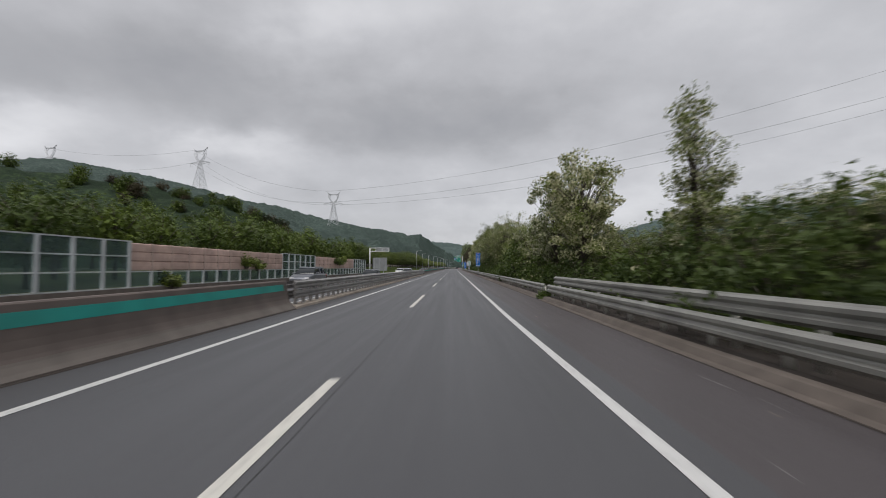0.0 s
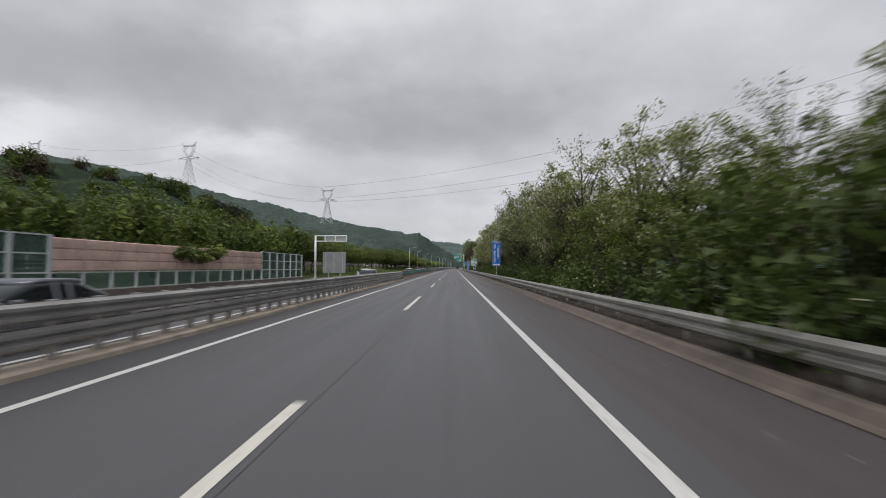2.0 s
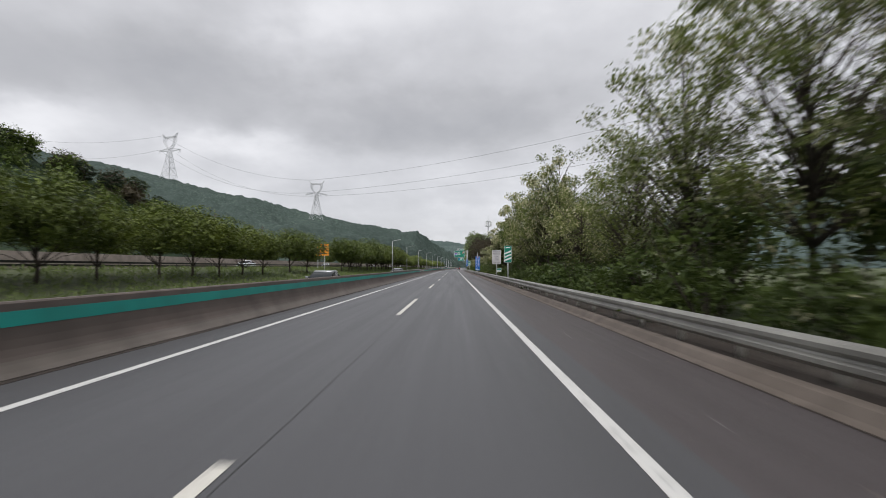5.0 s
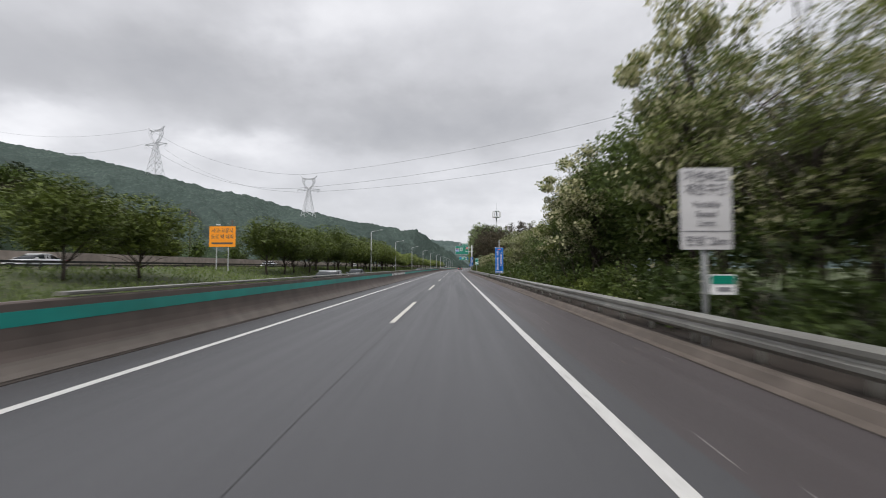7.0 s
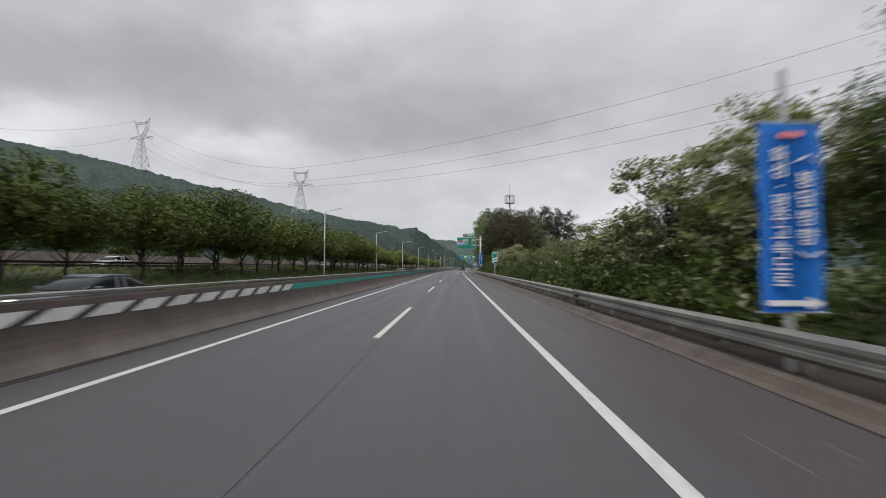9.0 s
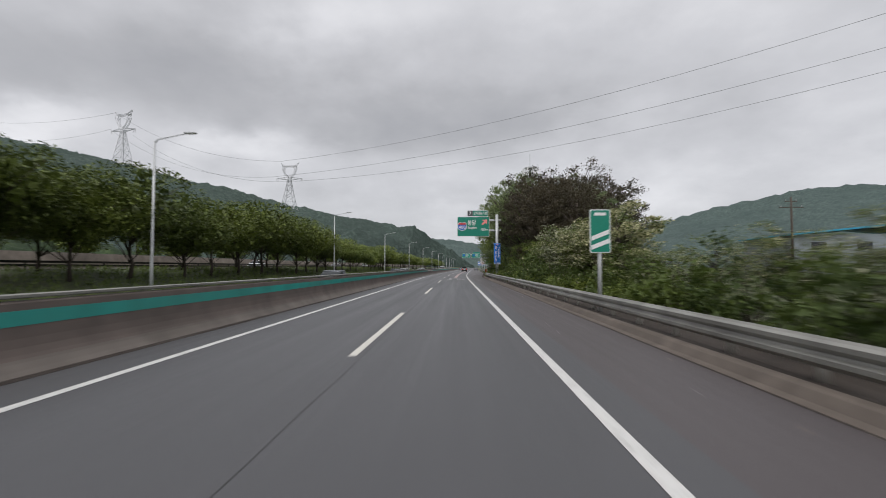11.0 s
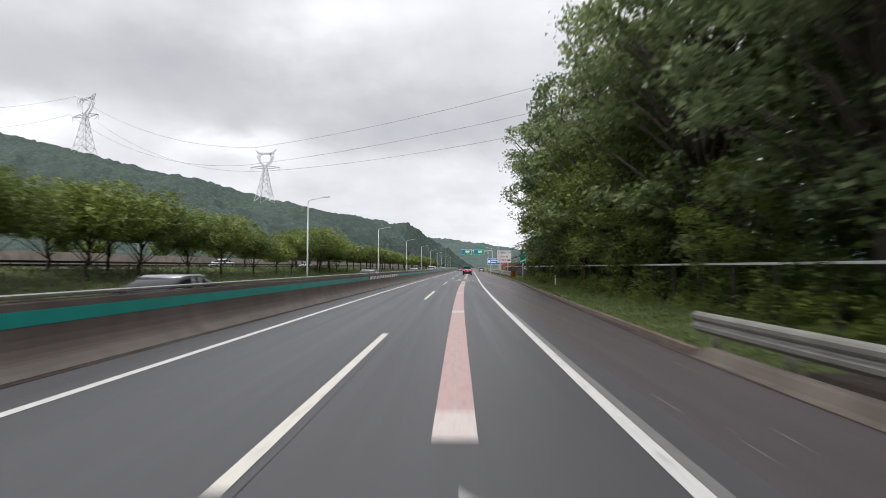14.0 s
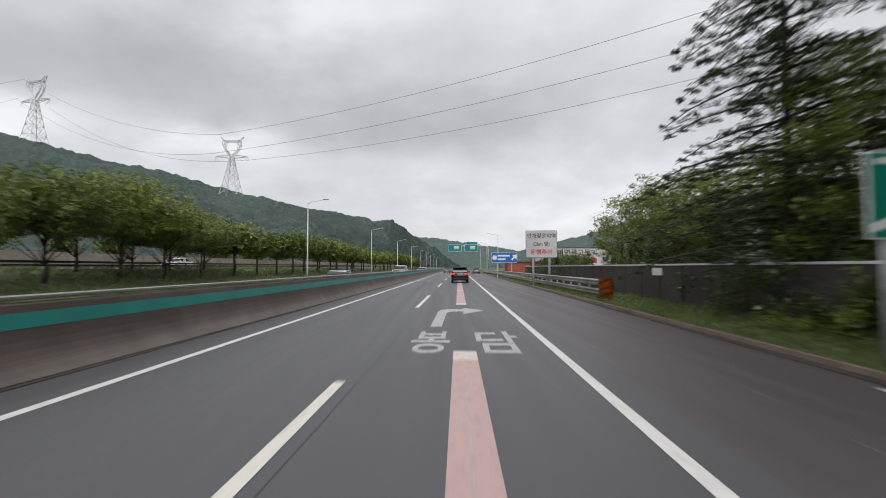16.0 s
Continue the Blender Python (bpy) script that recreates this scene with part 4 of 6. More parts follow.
def pylon(label, h, base, at):
    """A lattice pylon with a narrow waist, an open cup and a cross-arm."""
    p = thing("pylon", label, "pylon", "pylons of the power line")
    body = bmesh.new()
    waist = 0.66 * h
    lv = [0, 0.16 * h, 0.30 * h, 0.42 * h, 0.52 * h, 0.60 * h, waist]
    wid = [base * (1 - 0.82 * (z / waist) ** 0.85) for z in lv]
    r = 0.0048 * h
    for i in range(len(lv)):
        w = wid[i]
        cs = [(-w, -w, lv[i]), (w, -w, lv[i]), (w, w, lv[i]), (-w, w, lv[i])]
        if i:
            for k in range(4):
                bar(body, prev[k], cs[k], r)
                bar(body, prev[k], cs[(k + 1) % 4], r * 0.6)
                bar(body, prev[(k + 1) % 4], cs[k], r * 0.6)
                bar(body, cs[k], cs[(k + 1) % 4], r * 0.6)
        prev = cs
    part("tower_body", body, M_PYLON, p)
    w = wid[-1]
    cup = bmesh.new()
    spread = 0.15 * h
    for sy in (-w, w):
        pts = []
        for sx in (-1, 1):
            q = [(sx * w, sy, waist), (sx * spread * 0.72, sy, waist + 0.10 * h), (sx * spread * 1.02, sy, waist + 0.2 * h), (sx * spread * 0.95, sy, waist + 0.27 * h), (sx * spread * 1.3, sy * 0.3, h)]
            inn = [(sx * w * 0.2, sy, waist + 0.02 * h), (sx * spread * 0.65, sy, waist + 0.12 * h), (sx * spread * 0.72, sy, waist + 0.2 * h), (sx * spread * 0.5, sy, waist + 0.25 * h), (sx * spread * 1.0, sy * 0.3, h * 0.95)]
            for s in (q, inn):
                for a, b in zip(s, s[1:]):
                    bar(cup, a, b, r * 0.85)
            for a, b, c in zip(q, inn, q[1:]):
                bar(cup, a, b, r * 0.5)
                bar(cup, b, c, r * 0.5)
            pts.append(q)
        bar(cup, pts[0][3], pts[1][3], r * 0.8)
        bar(cup, (pts[0][3][0] * 0.8, sy, waist + 0.25 * h), (pts[1][3][0] * 0.8, sy, waist + 0.25 * h), r * 0.8)
        for k in range(-3, 4):
            x = pts[1][3][0] * k / 3.5
            bar(cup, (x, sy, waist + 0.25 * h), (x + 0.02 * h, sy, waist + 0.27 * h), r * 0.5)
    part("cup", cup, M_PYLON, p)
    arm = bmesh.new()
    for sx in (-1, 1):
        tip = (sx * 0.27 * h, 0, waist + 0.0 * h)
        for sy in (-w, w):
            bar(arm, (sx * w, sy, waist + 0.03 * h), tip, r * 0.8)
            bar(arm, (sx * w, sy, waist - 0.03 * h), tip, r * 0.8)
            for f in (0.3, 0.6):
                x = sx * (w + (0.27 * h - w) * f)
                bar(arm, (x, sy * (1 - f), waist + 0.03 * h * (1 - f)), (x, sy * (1 - f), waist - 0.03 * h * (1 - f)), r * 0.5)
    part("cross_arm", arm, M_PYLON, p)
    for sx in (-1, 1):
        ins = bmesh.new()
        for q in (-1, 1):
            bar(ins, (sx * 0.27 * h, 0, waist), (sx * 0.24 * h + q * 0.03 * h, 0, waist - 0.07 * h), r * 0.8)
        part("insulator", ins, M_PYLON, p)
    p.matrix_basis = at
    return p


P1, P2, P3, P0 = (-222, 810, 78), (-544, 930, 163), (-987, 1050, 205), (600, 385, 170)
pylon("grey lattice pylon standing on the wooded slope", 63, 9.0, pose(*P1, 0, 0, 2))
pylon("tall grey lattice pylon on the ridge", 95, 12.0, pose(*P2, 0, 0, -14))
pylon("grey lattice pylon far off behind the summit", 95, 9.0, pose(*P3, 0, 0, -10))


def cable(a, b, sag, r=0.16, name="power_cable"):
    pts = []
    for i in range(41):
        k = i / 40
        p = Vector(a).lerp(Vector(b), k)
        p.z -= 4 * sag * k * (1 - k)
        pts.append(p)
    solid(name, tubed(pts, r, 5), M_CABLE, "thin sagging overhead power cable", "cable", "power cables")


for off, za, zb, sag in (((-10, -17), 119, 208, 30), ((8, 14), 119, 204, 33), ((-7, -12), 140, 240, 33)):
    cable((P1[0] + off[0], P1[1] + off[1], za), (P0[0] + off[0], P0[1] + off[1], zb), sag)
for off, za, zb, sag in (((-8, -17), 119, 221, 24), ((6, 14), 119, 221, 24), ((-5, -12), 140, 250, 20)):
    cable((P1[0] + off[0], P1[1] + off[1], za), (P2[0] + off[0], P2[1] + off[1], zb), sag)
for off, za, zb, sag in (((-4, -20), 221, 268, 24), ((-4, -12), 250, 292, 16)):
    cable((P2[0] + off[0], P2[1] + off[1], za), (P3[0] + off[0], P3[1] + off[1], zb), sag)

# ---- noise wall beyond the oncoming carriageway ----
NX = -19.7
nw = thing("noise_wall", "roadside noise wall of tinted panes and pink ribbed panels", "noise wall", kind="structure")
part("footing", sweep([(NX - 0.25, -0.1), (NX - 0.25, 0.42), (NX + 0.25, 0.42), (NX + 0.3, -0.1)], stations(-41.6, 99.3, 6)), M_KERB, nw, "low concrete footing")
post = finish(boxed((0, 0, 1.85), (0.2, 0.2, 2.9), 0.015), "post", M_POLE)
short_post = finish(boxed((0, 0, 0.93), (0.2, 0.16, 1.06), 0.015), "post", M_POLE)
hrail = finish(boxed((0, 1.0, 0), (0.09, 1.82, 0.07), 0.008), "rail", M_POLE)
pane = finish(boxed((0, 1.0, 0.465), (0.016, 1.8, 0.85)), "pane", M_PANE)


def ribbed_panel(h):
    """A pressed panel with three soft ribs."""
    prof = []
    for k in range(3):
        z = h * k / 3
        prof += [(0.02, z + 0.015), (0.08, z + 0.06), (0.09, z + h / 6), (0.08, z + h / 3 - 0.06), (0.02, z + h / 3 - 0.015)]
    prof += [(-0.06, h - 0.01), (-0.06, 0.01)]
    bm = bmesh.new()
    rings = [[bm.verts.new((x, y, z)) for x, z in prof] for y in (0.008, 1.992)]
    n = len(prof)
    for i in range(n):
        bm.faces.new((rings[0][i], rings[0][(i + 1) % n], rings[1][(i + 1) % n], rings[1][i]))
    bm.faces.new(rings[0])
    bm.faces.new(rings[1][::-1])
    return finish(bm, "panel", M_PINK_PANEL)


rib = ribbed_panel(1.72)
panel_post = finish(boxed((0.03, 0, 2.34), (0.17, 0.11, 1.76), 0.012), "post", M_PANEL_POST)
for k in range(71):
    y = -41.6 + 2.0 * k
    pink = 26 <= y < 50 or 62 <= y < 86
    after = 26 <= y - 2 < 50 or 62 <= y - 2 < 86
    ob = part("post", short_post if pink and after else post, M_POLE, nw)
    ob.matrix_basis = pose(NX, y, 0)
    if k == 70:
        break
    for z in (0.45, 1.42) if pink else (0.45, 1.42, 2.36, 3.27):
        ob = part("rail", hrail, M_POLE, nw)
        ob.matrix_basis = pose(NX, y, z)
    for z in ((0.485,) if pink else (0.485, 1.43, 2.37)):
        ob = part("pane", pane, M_PANE, nw)
        ob.matrix_basis = pose(NX, y, z)
        ob.visible_shadow = False
    if pink and after:
        ob = part("post", panel_post, M_PANEL_POST, nw)
        ob.matrix_basis = pose(NX, y, 0)
    if pink:
        ob = part("panel", rib, M_PINK_PANEL, nw)
        ob.matrix_basis = pose(NX, y, 1.48)

# ---- gantry pole with an empty sign frame, and the back of a big board ----
gp = thing("sign_gantry", "white cantilever sign pole with a slim frame arm", "sign gantry")
part("pole", tubed([(0, 0, 0), (0, 0, 6.25)], [0.17, 0.14], 12), M_POLE_WHITE, gp, smooth=True)
part("base_plate", boxed((0, 0, 0.03), (0.6, 0.6, 0.06), 0.01), M_POLE_WHITE, gp)
for z in (6.18, 5.4):
    part("arm", tubed([(-0.1, 0, z), (4.6, 0, z)], 0.07, 8), M_POLE_WHITE, gp)
for x in (1.4, 2.9, 4.55):
    part("brace", boxed((x, 0, 5.79), (0.12, 0.12, 0.79), 0.01), M_POLE_WHITE, gp)
part("panel", boxed((3.0, 0.1, 5.79), (3.0, 0.06, 0.6), 0.01), M_BACK, gp, "thin grey message panel seen edge-lit")
gp.matrix_basis = pose(-19.95, 105, 0.05)

bb = thing("sign_board", "grey ribbed metal back of a large road sign", "road sign")
for i in range(8):
    part("panel", boxed((0, 0, 0.96 + 0.40 * i), (3.5, 0.03, 0.39), 0.006), M_BACK, bb)
    part("stiffener", boxed((0, -0.04, 0.96 + 0.40 * i), (3.45, 0.05, 0.05)), M_BACK, bb)
for x in (-1.3, 0.0, 1.3):
    part("upright", boxed((x, -0.085, 2.36), (0.07, 0.04, 3.2), 0.008), M_POLE, bb)
for x in (-0.9, 0.9):
    part("post", tubed([(x, 0.1, -0.1), (x, 0.1, 4.0)], 0.07, 10), M_POLE, bb)
bb.matrix_basis = pose(-18.15, 108.5, 0.05)

# ---- yellow notice beyond the oncoming carriageway ----
yn = thing("notice_board", "orange-yellow roadside notice on two thin posts", "road sign")
part("board", poly(plate(3.35, 2.6, 0.08, 0, 5.0), -0.03, 0.03), M_SIGN_ORANGE, yn)
lettering("사고·고장시", 0.62, M_SIGN_GREY, yn, 0, 5.72, -0.035, fit=2.7)
lettering("도로 밖 대피", 0.62, M_SIGN_GREY, yn, 0, 4.95, -0.035, fit=2.8)
part("text_bar", boxed((0, -0.034, 4.15), (2.7, 0.01, 0.22)), M_SIGN_GREY, yn, "row of small unreadable print")
for x in (-0.75, 0.75):
    part("post", tubed([(x, 0.08, -0.2), (x, 0.08, 6.2)], 0.06, 10), M_POLE, yn)
part("beacon", boxed((-0.55, 0, 6.5), (0.5, 0.2, 0.16), 0.03), M_POLE_WHITE, yn, "small white beacon on top")
yn.matrix_basis = pose(-29.2, 200.3, 0.55)

# ---- blue direction banners ----
def banner(label, x, y, zb, zt, pole_top=None, plain_pole=True):
    b = thing("banner", label, "banner", "blue direction banners")
    h, w = zt - zb, 0.9
    bm = bmesh.new()
    n = 14
    rows = [[bm.verts.new((sx * w / 2, 0.02 * math.sin(i * 0.9 + sx) + 0.012 * math.sin(i * 2.3), zb + h * i / n)) for sx in (-1, -0.33, 0.33, 1)] for i in range(n + 1)]
    for a, c in zip(rows, rows[1:]):
        for k in range(3):
            bm.faces.new((a[k], a[k + 1], c[k + 1], c[k]))
    bmesh.ops.solidify(bm, geom=bm.faces[:], thickness=0.012)
    part("cloth", bm, M_BANNER_BLUE, b, smooth=True)
    for z in (zb, zt):
        part("batten", tubed([(-w / 2 - 0.04, 0.02, z), (w / 2 + 0.04, 0.02, z)], 0.02, 6), M_POLE, b)
    # emblem and lettering
    part("emblem", poly(plate(0.34, 0.09, 0.04, 0, zt - 0.2), -0.05, -0.03), M_PINK_ARROW, b, "small red and white route shield")
    k = h / 3.0
    for i, ch in enumerate("화성·광주고속도로"):
        lettering(ch, 0.27 * k, M_SIGN_WHITE, b, -0.18, zt - 0.55 * k - i * 0.245 * k, -0.045, "letter")
    for i, ch in enumerate("(봉담방향)"):
        if ch in "()":
            bm = bmesh.new()
            z0 = zt - 0.6 * k - i * 0.3 * k
            s = 1 if ch == "(" else -1
            tube(bm, [(0.06, -0.05, z0 - 0.05 * s), (0.22, -0.05, z0 + 0.05 * s), (0.38, -0.05, z0 - 0.05 * s)], 0.015, 5)
            part("bracket_mark", bm, M_SIGN_WHITE, b)
        else:
            lettering(ch, 0.29 * k, M_SIGN_WHITE, b, 0.2, zt - 0.64 * k - i * 0.3 * k, -0.045, "letter")
    z = zb + 0.14
    part("arrow", poly([(-0.4, z - 0.04), (0.2, z - 0.04), (0.2, z - 0.1), (0.42, z), (0.2, z + 0.1), (0.2, z + 0.04), (-0.4, z + 0.04)], -0.05, -0.035), M_SIGN_WHITE, b, "white arrow")
    if plain_pole:
        part("pole", tubed([(0.0, 0.09, 0), (0.0, 0.09, pole_top or zt + 0.1)], 0.055, 10), M_POLE, b)
    b.matrix_basis = along(x, y)
    return b


banner("blue cloth banner with white lettering on a thin pole", 5.09, 92.9, 1.86, 4.7)
banner("blue cloth banner hung low on a tall pole", 5.09, 194.8, 1.03, 3.87, 4.7)
banner("blue cloth banner strapped to the sign gantry pole", 5.74, 290.85, 2.1, 4.95, None, False)

# ---- signs on the right ----
def sign_post(parent, h, r=0.06, x=0.0):
    part("post", tubed([(x, 0.08, -0.1), (x, 0.08, h)], r, 10), M_POLE, parent, smooth=True)


ws = thing("speed_sign", "white rectangular speed limit notice over a small green plate", "road sign")
sign_post(ws, 3.5, 0.05)
part("board", poly(plate(0.95, 1.55, 0.04, 0, 2.77), -0.02, 0.02), M_FADED_BOARD, ws)
lettering("가변속도", 0.23, M_FADED_INK, ws, 0, 3.37, fit=0.78)
lettering("제한구간", 0.23, M_FADED_INK, ws, 0, 3.12, fit=0.78)
lettering("Variable", 0.16, M_FADED_INK, ws, 0, 2.85)
lettering("Speed", 0.16, M_FADED_INK, ws, 0, 2.67)
lettering("Limit", 0.16, M_FADED_INK, ws, 0, 2.49)
part("rule_line", boxed((0, -0.024, 2.34), (0.9, 0.008, 0.02)), M_FADED_INK, ws)
lettering("전방 2km", 0.2, M_FADED_INK, ws, 0, 2.15, fit=0.8)
part("small_plate", poly(plate(0.47, 0.38, 0.03, 0.28, 1.34), -0.02, 0.02), M_SIGN_WHITE, ws)
part("plate_band", poly(plate(0.44, 0.16, 0.02, 0.28, 1.43), -0.028, -0.02), M_SIGN_GREEN, ws)
part("text_bar", boxed((0.3, -0.024, 1.25), (0.26, 0.008, 0.08)), M_FADED_INK, ws)
ws.matrix_basis = along(5.1, 154.1, -0.05) @ Matrix.Diagonal((1.05, 1.05, 1.05, 1))


def countdown(label, stripes, x, y, z0, z1):
    s = thing("countdown_sign", label, "road sign", "exit countdown signs")
    w, zc, h = 0.7, (z0 + z1) / 2, z1 - z0
    sign_post(s, z1, 0.07)
    part("border", poly(plate(w, h, 0.05, 0, zc), -0.02, 0.02), M_SIGN_WHITE, s)
    part("board", poly(plate(w - 0.06, h - 0.06, 0.04, 0, zc), -0.028, -0.02), M_SIGN_GREEN, s)
    part("text_bar", boxed((0, -0.032, z1 - 0.16), (0.4, 0.006, 0.1)), M_SIGN_WHITE, s, "small unreadable print")
    for i in range(stripes):
        a = z0 + 0.1 + i * 0.31
        part("stripe", poly([(-w / 2 + 0.05, a), (w / 2 - 0.05, a + 0.24), (w / 2 - 0.05, a + 0.39), (-w / 2 + 0.05, a + 0.15)], -0.036, -0.028), M_SIGN_WHITE, s)
    s.matrix_basis = along(x, y)
    return s


countdown("green exit countdown sign with three white stripes", 3, 5.13, 143.6, 2.13, 3.65)
countdown("green exit countdown sign with two white stripes", 2, 5.12, 245.6, 2.19, 3.68)
countdown("green exit countdown sign with one white stripe", 1, 6.9, 347.25, 2.15, 3.6)

# ---- cantilever direction sign ----
cs = thing("direction_sign", "green overhead exit sign on a grey cantilever pole", "road sign")
part("pole", tubed([(5.75, 0, -0.1), (5.75, 0, 8.9)], [0.22, 0.2], 16), M_POLE, cs, smooth=True)
part("pole_cap", tubed([(5.75, 0, 8.9), (5.75, 0, 8.95)], [0.21, 0.1], 16), M_POLE, cs)
for z in (6.75, 8.15):
    part("arm", tubed([(0.9, 0.1, z), (6.3, 0.1, z)], 0.09, 10), M_POLE, cs)
    part("clamp", boxed((5.05, 0.05, z), (0.5, 0.26, 0.24), 0.02), M_POLE, cs)
main = part("panel", poly(plate(4.4, 2.72, 0.12, 2.5, 7.27), -0.06, 0.0), M_SIGN_WHITE, cs, "white-edged green main panel")
part("field", poly(plate(4.3, 2.62, 0.1, 2.5, 7.27), -0.075, -0.06), M_SIGN_GREEN, main)
shield = [(-0.5, 0.42), (-0.3, 0.5), (0, 0.43), (0.3, 0.5), (0.5, 0.42), (0.55, 0.1), (0.56, -0.2), (0.4, -0.42), (0, -0.56), (-0.4, -0.42), (-0.56, -0.2), (-0.55, 0.1)]
sx, sz = 0.98, 7.3
part("shield", poly([(sx + a * 1.12, sz + b * 1.12) for a, b in shield], -0.085, -0.075), M_SIGN_WHITE, main)
part("shield_field", poly([(sx + a, sz + b) for a, b in shield], -0.095, -0.085), M_SIGN_BLUE, main)
part("shield_top", poly([(sx + a, sz + b) for a, b in [(-0.5, 0.42), (-0.3, 0.5), (0, 0.43), (0.3, 0.5), (0.5, 0.42), (0.53, 0.22), (-0.53, 0.22)]], -0.102, -0.095), M_RED, main)
for dx, ch in ((-0.31, "4"), (0.0, "0"), (0.31, "0")):
    lettering(ch, 0.62, M_SIGN_WHITE, main, sx + dx, sz - 0.14, -0.105, fit=0.27)
lettering("봉담", 0.78, M_SIGN_WHITE, main, 2.3, 7.75, -0.085, fit=1.15)
lettering("Bongdam", 0.4, M_SIGN_WHITE, main, 2.35, 7.1, -0.085, fit=1.2)
lettering("150m", 0.48, M_SIGN_WHITE, main, 4.02, 6.85, -0.085, fit=1.0)
ax, az = 4.02, 7.85
arrow_pts = [(-0.40, -0.24), (-0.24, -0.42), (0.12, -0.08), (0.34, -0.32), (0.4, 0.4), (-0.3, 0.32), (-0.06, 0.1)]
part("arrow", poly([(ax + a, az + b) for a, b in arrow_pts], -0.09, -0.075), M_PINK_ARROW, main, "pink slanted arrow")
top = part("name_plate", poly(plate(2.85, 0.82, 0.08, 3.1, 9.08), -0.06, 0.0), M_SIGN_WHITE, cs, "green name plate with a dark number square")
part("field", poly(plate(2.02, 0.74, 0.06, 3.47, 9.08), -0.075, -0.06), M_SIGN_GREEN, top)
part("number_square", poly(plate(0.72, 0.74, 0.06, 2.08, 9.08), -0.075, -0.06), M_SIGN_GREY, top)
lettering("7", 0.62, M_SIGN_WHITE, top, 2.08, 9.08, -0.085)
lettering("곤지암분기점", 0.46, M_SIGN_WHITE, top, 3.47, 9.08, -0.085, fit=1.75)
for x in (2.3, 3.9):
    part("strut", boxed((x, 0.05, 8.7), (0.1, 0.06, 0.5)), M_POLE, cs)
cs.matrix_basis = along(0.0, 291.15)

# ---- far gantry, fog notice, blue sign, orange marker ----
fg = thing("far_gantry", "curved grey gantry with two green direction panels", "sign gantry")
part("pole", tubed([(8.4, 0, 0), (8.4, 0, 8.4), (8.1, 0, 9.2), (7.2, 0, 9.6)], 0.2, 10), M_POLE, fg, smooth=True)
part("arm", tubed([(7.2, 0, 9.6), (-6.6, 0, 9.6)], 0.15, 8), M_POLE, fg)
for x, w in ((-4.0, 5.0), (2.0, 5.0)):
    pn = part("panel", poly(plate(w, 2.6, 0.12, x, 8.8), -0.3, -0.22), M_SIGN_WHITE, fg, "green direction panel with white edge")
    part("field", poly(plate(w - 0.16, 2.44, 0.1, x, 8.8), -0.32, -0.3), M_SIGN_GREEN, pn)
    part("text_bar", boxed((x + 0.6, -0.33, 9.2), (1.9, 0.02, 0.5)), M_SIGN_WHITE, pn)
    part("text_bar", boxed((x + 0.6, -0.33, 8.5), (1.7, 0.02, 0.25)), M_SIGN_WHITE, pn)
    part("shield", poly([(x - 1.3 + a * 1.2, 9.0 + b * 1.2) for a, b in shield], -0.34, -0.32), M_SIGN_BLUE, pn)
part("name_plate", poly(plate(4.0, 0.9, 0.08, 2.4, 10.6), -0.3, -0.22), M_SIGN_GREEN, fg)
fg.matrix_basis = along(2.6, 505)

fn = thing("fog_notice", "white notice warning of frequent fog on two posts", "road sign")
part("board", poly(plate(2.9, 2.55, 0.06, 0, 4.25), -0.03, 0.03), M_SIGN_GREY, fn)
part("face", poly(plate(2.82, 2.47, 0.05, 0, 4.25), -0.04, -0.03), M_FADED_BOARD, fn)
lettering("안개잦은지역", 0.5, M_BLACK, fn, 0, 5.0, -0.045, fit=2.6)
lettering("(2km 앞)", 0.46, M_BLACK, fn, 0, 4.25, -0.045, fit=1.5)
lettering("운행주의", 0.52, M_RED, fn, 0, 3.5, -0.045, fit=2.0)
for x in (-0.75, 0.75):
    part("post", tubed([(x, 0.1, -0.1), (x, 0.1, 5.4)], 0.1, 10), M_POLE, fn, smooth=True)
fn.matrix_basis = along(7.0, 378, -0.25) @ Matrix.Diagonal((0.92, 0.92, 0.92, 1))

bs = thing("blue_sign", "blue direction sign with white lettering and arrow", "road sign")
part("board", poly(plate(3.9, 1.55, 0.08, 0, 3.15), -0.03, 0.03), M_SIGN_WHITE, bs)
part("field", poly(plate(3.8, 1.45, 0.07, 0, 3.15), -0.04, -0.03), M_SIGN_BLUE, bs)
for z, w in ((3.45, 1.9), (2.9, 1.2)):
    part("text_bar", boxed((-0.1 - (1.9 - w) / 2, -0.045, z), (w, 0.01, 0.26)), M_SIGN_WHITE, bs)
part("shield", poly([(-1.5 + a * 0.6, 3.15 + b * 0.7) for a, b in shield], -0.05, -0.04), M_SIGN_WHITE, bs)
part("arrow", poly([(1.45 + a * 1.1, 3.2 + b * 1.1) for a, b in arrow_pts], -0.05, -0.04), M_SIGN_WHITE, bs)
for x in (-1.1, 1.1):
    part("post", tubed([(x, 0.1, -0.1), (x, 0.1, 3.8)], 0.07, 10), M_POLE, bs)
bs.matrix_basis = along(6.95, 408)

# guard rail that begins again at the exit, with an orange wrap on its end
def exit_edge(y):
    return edge_right(y) - 4.62


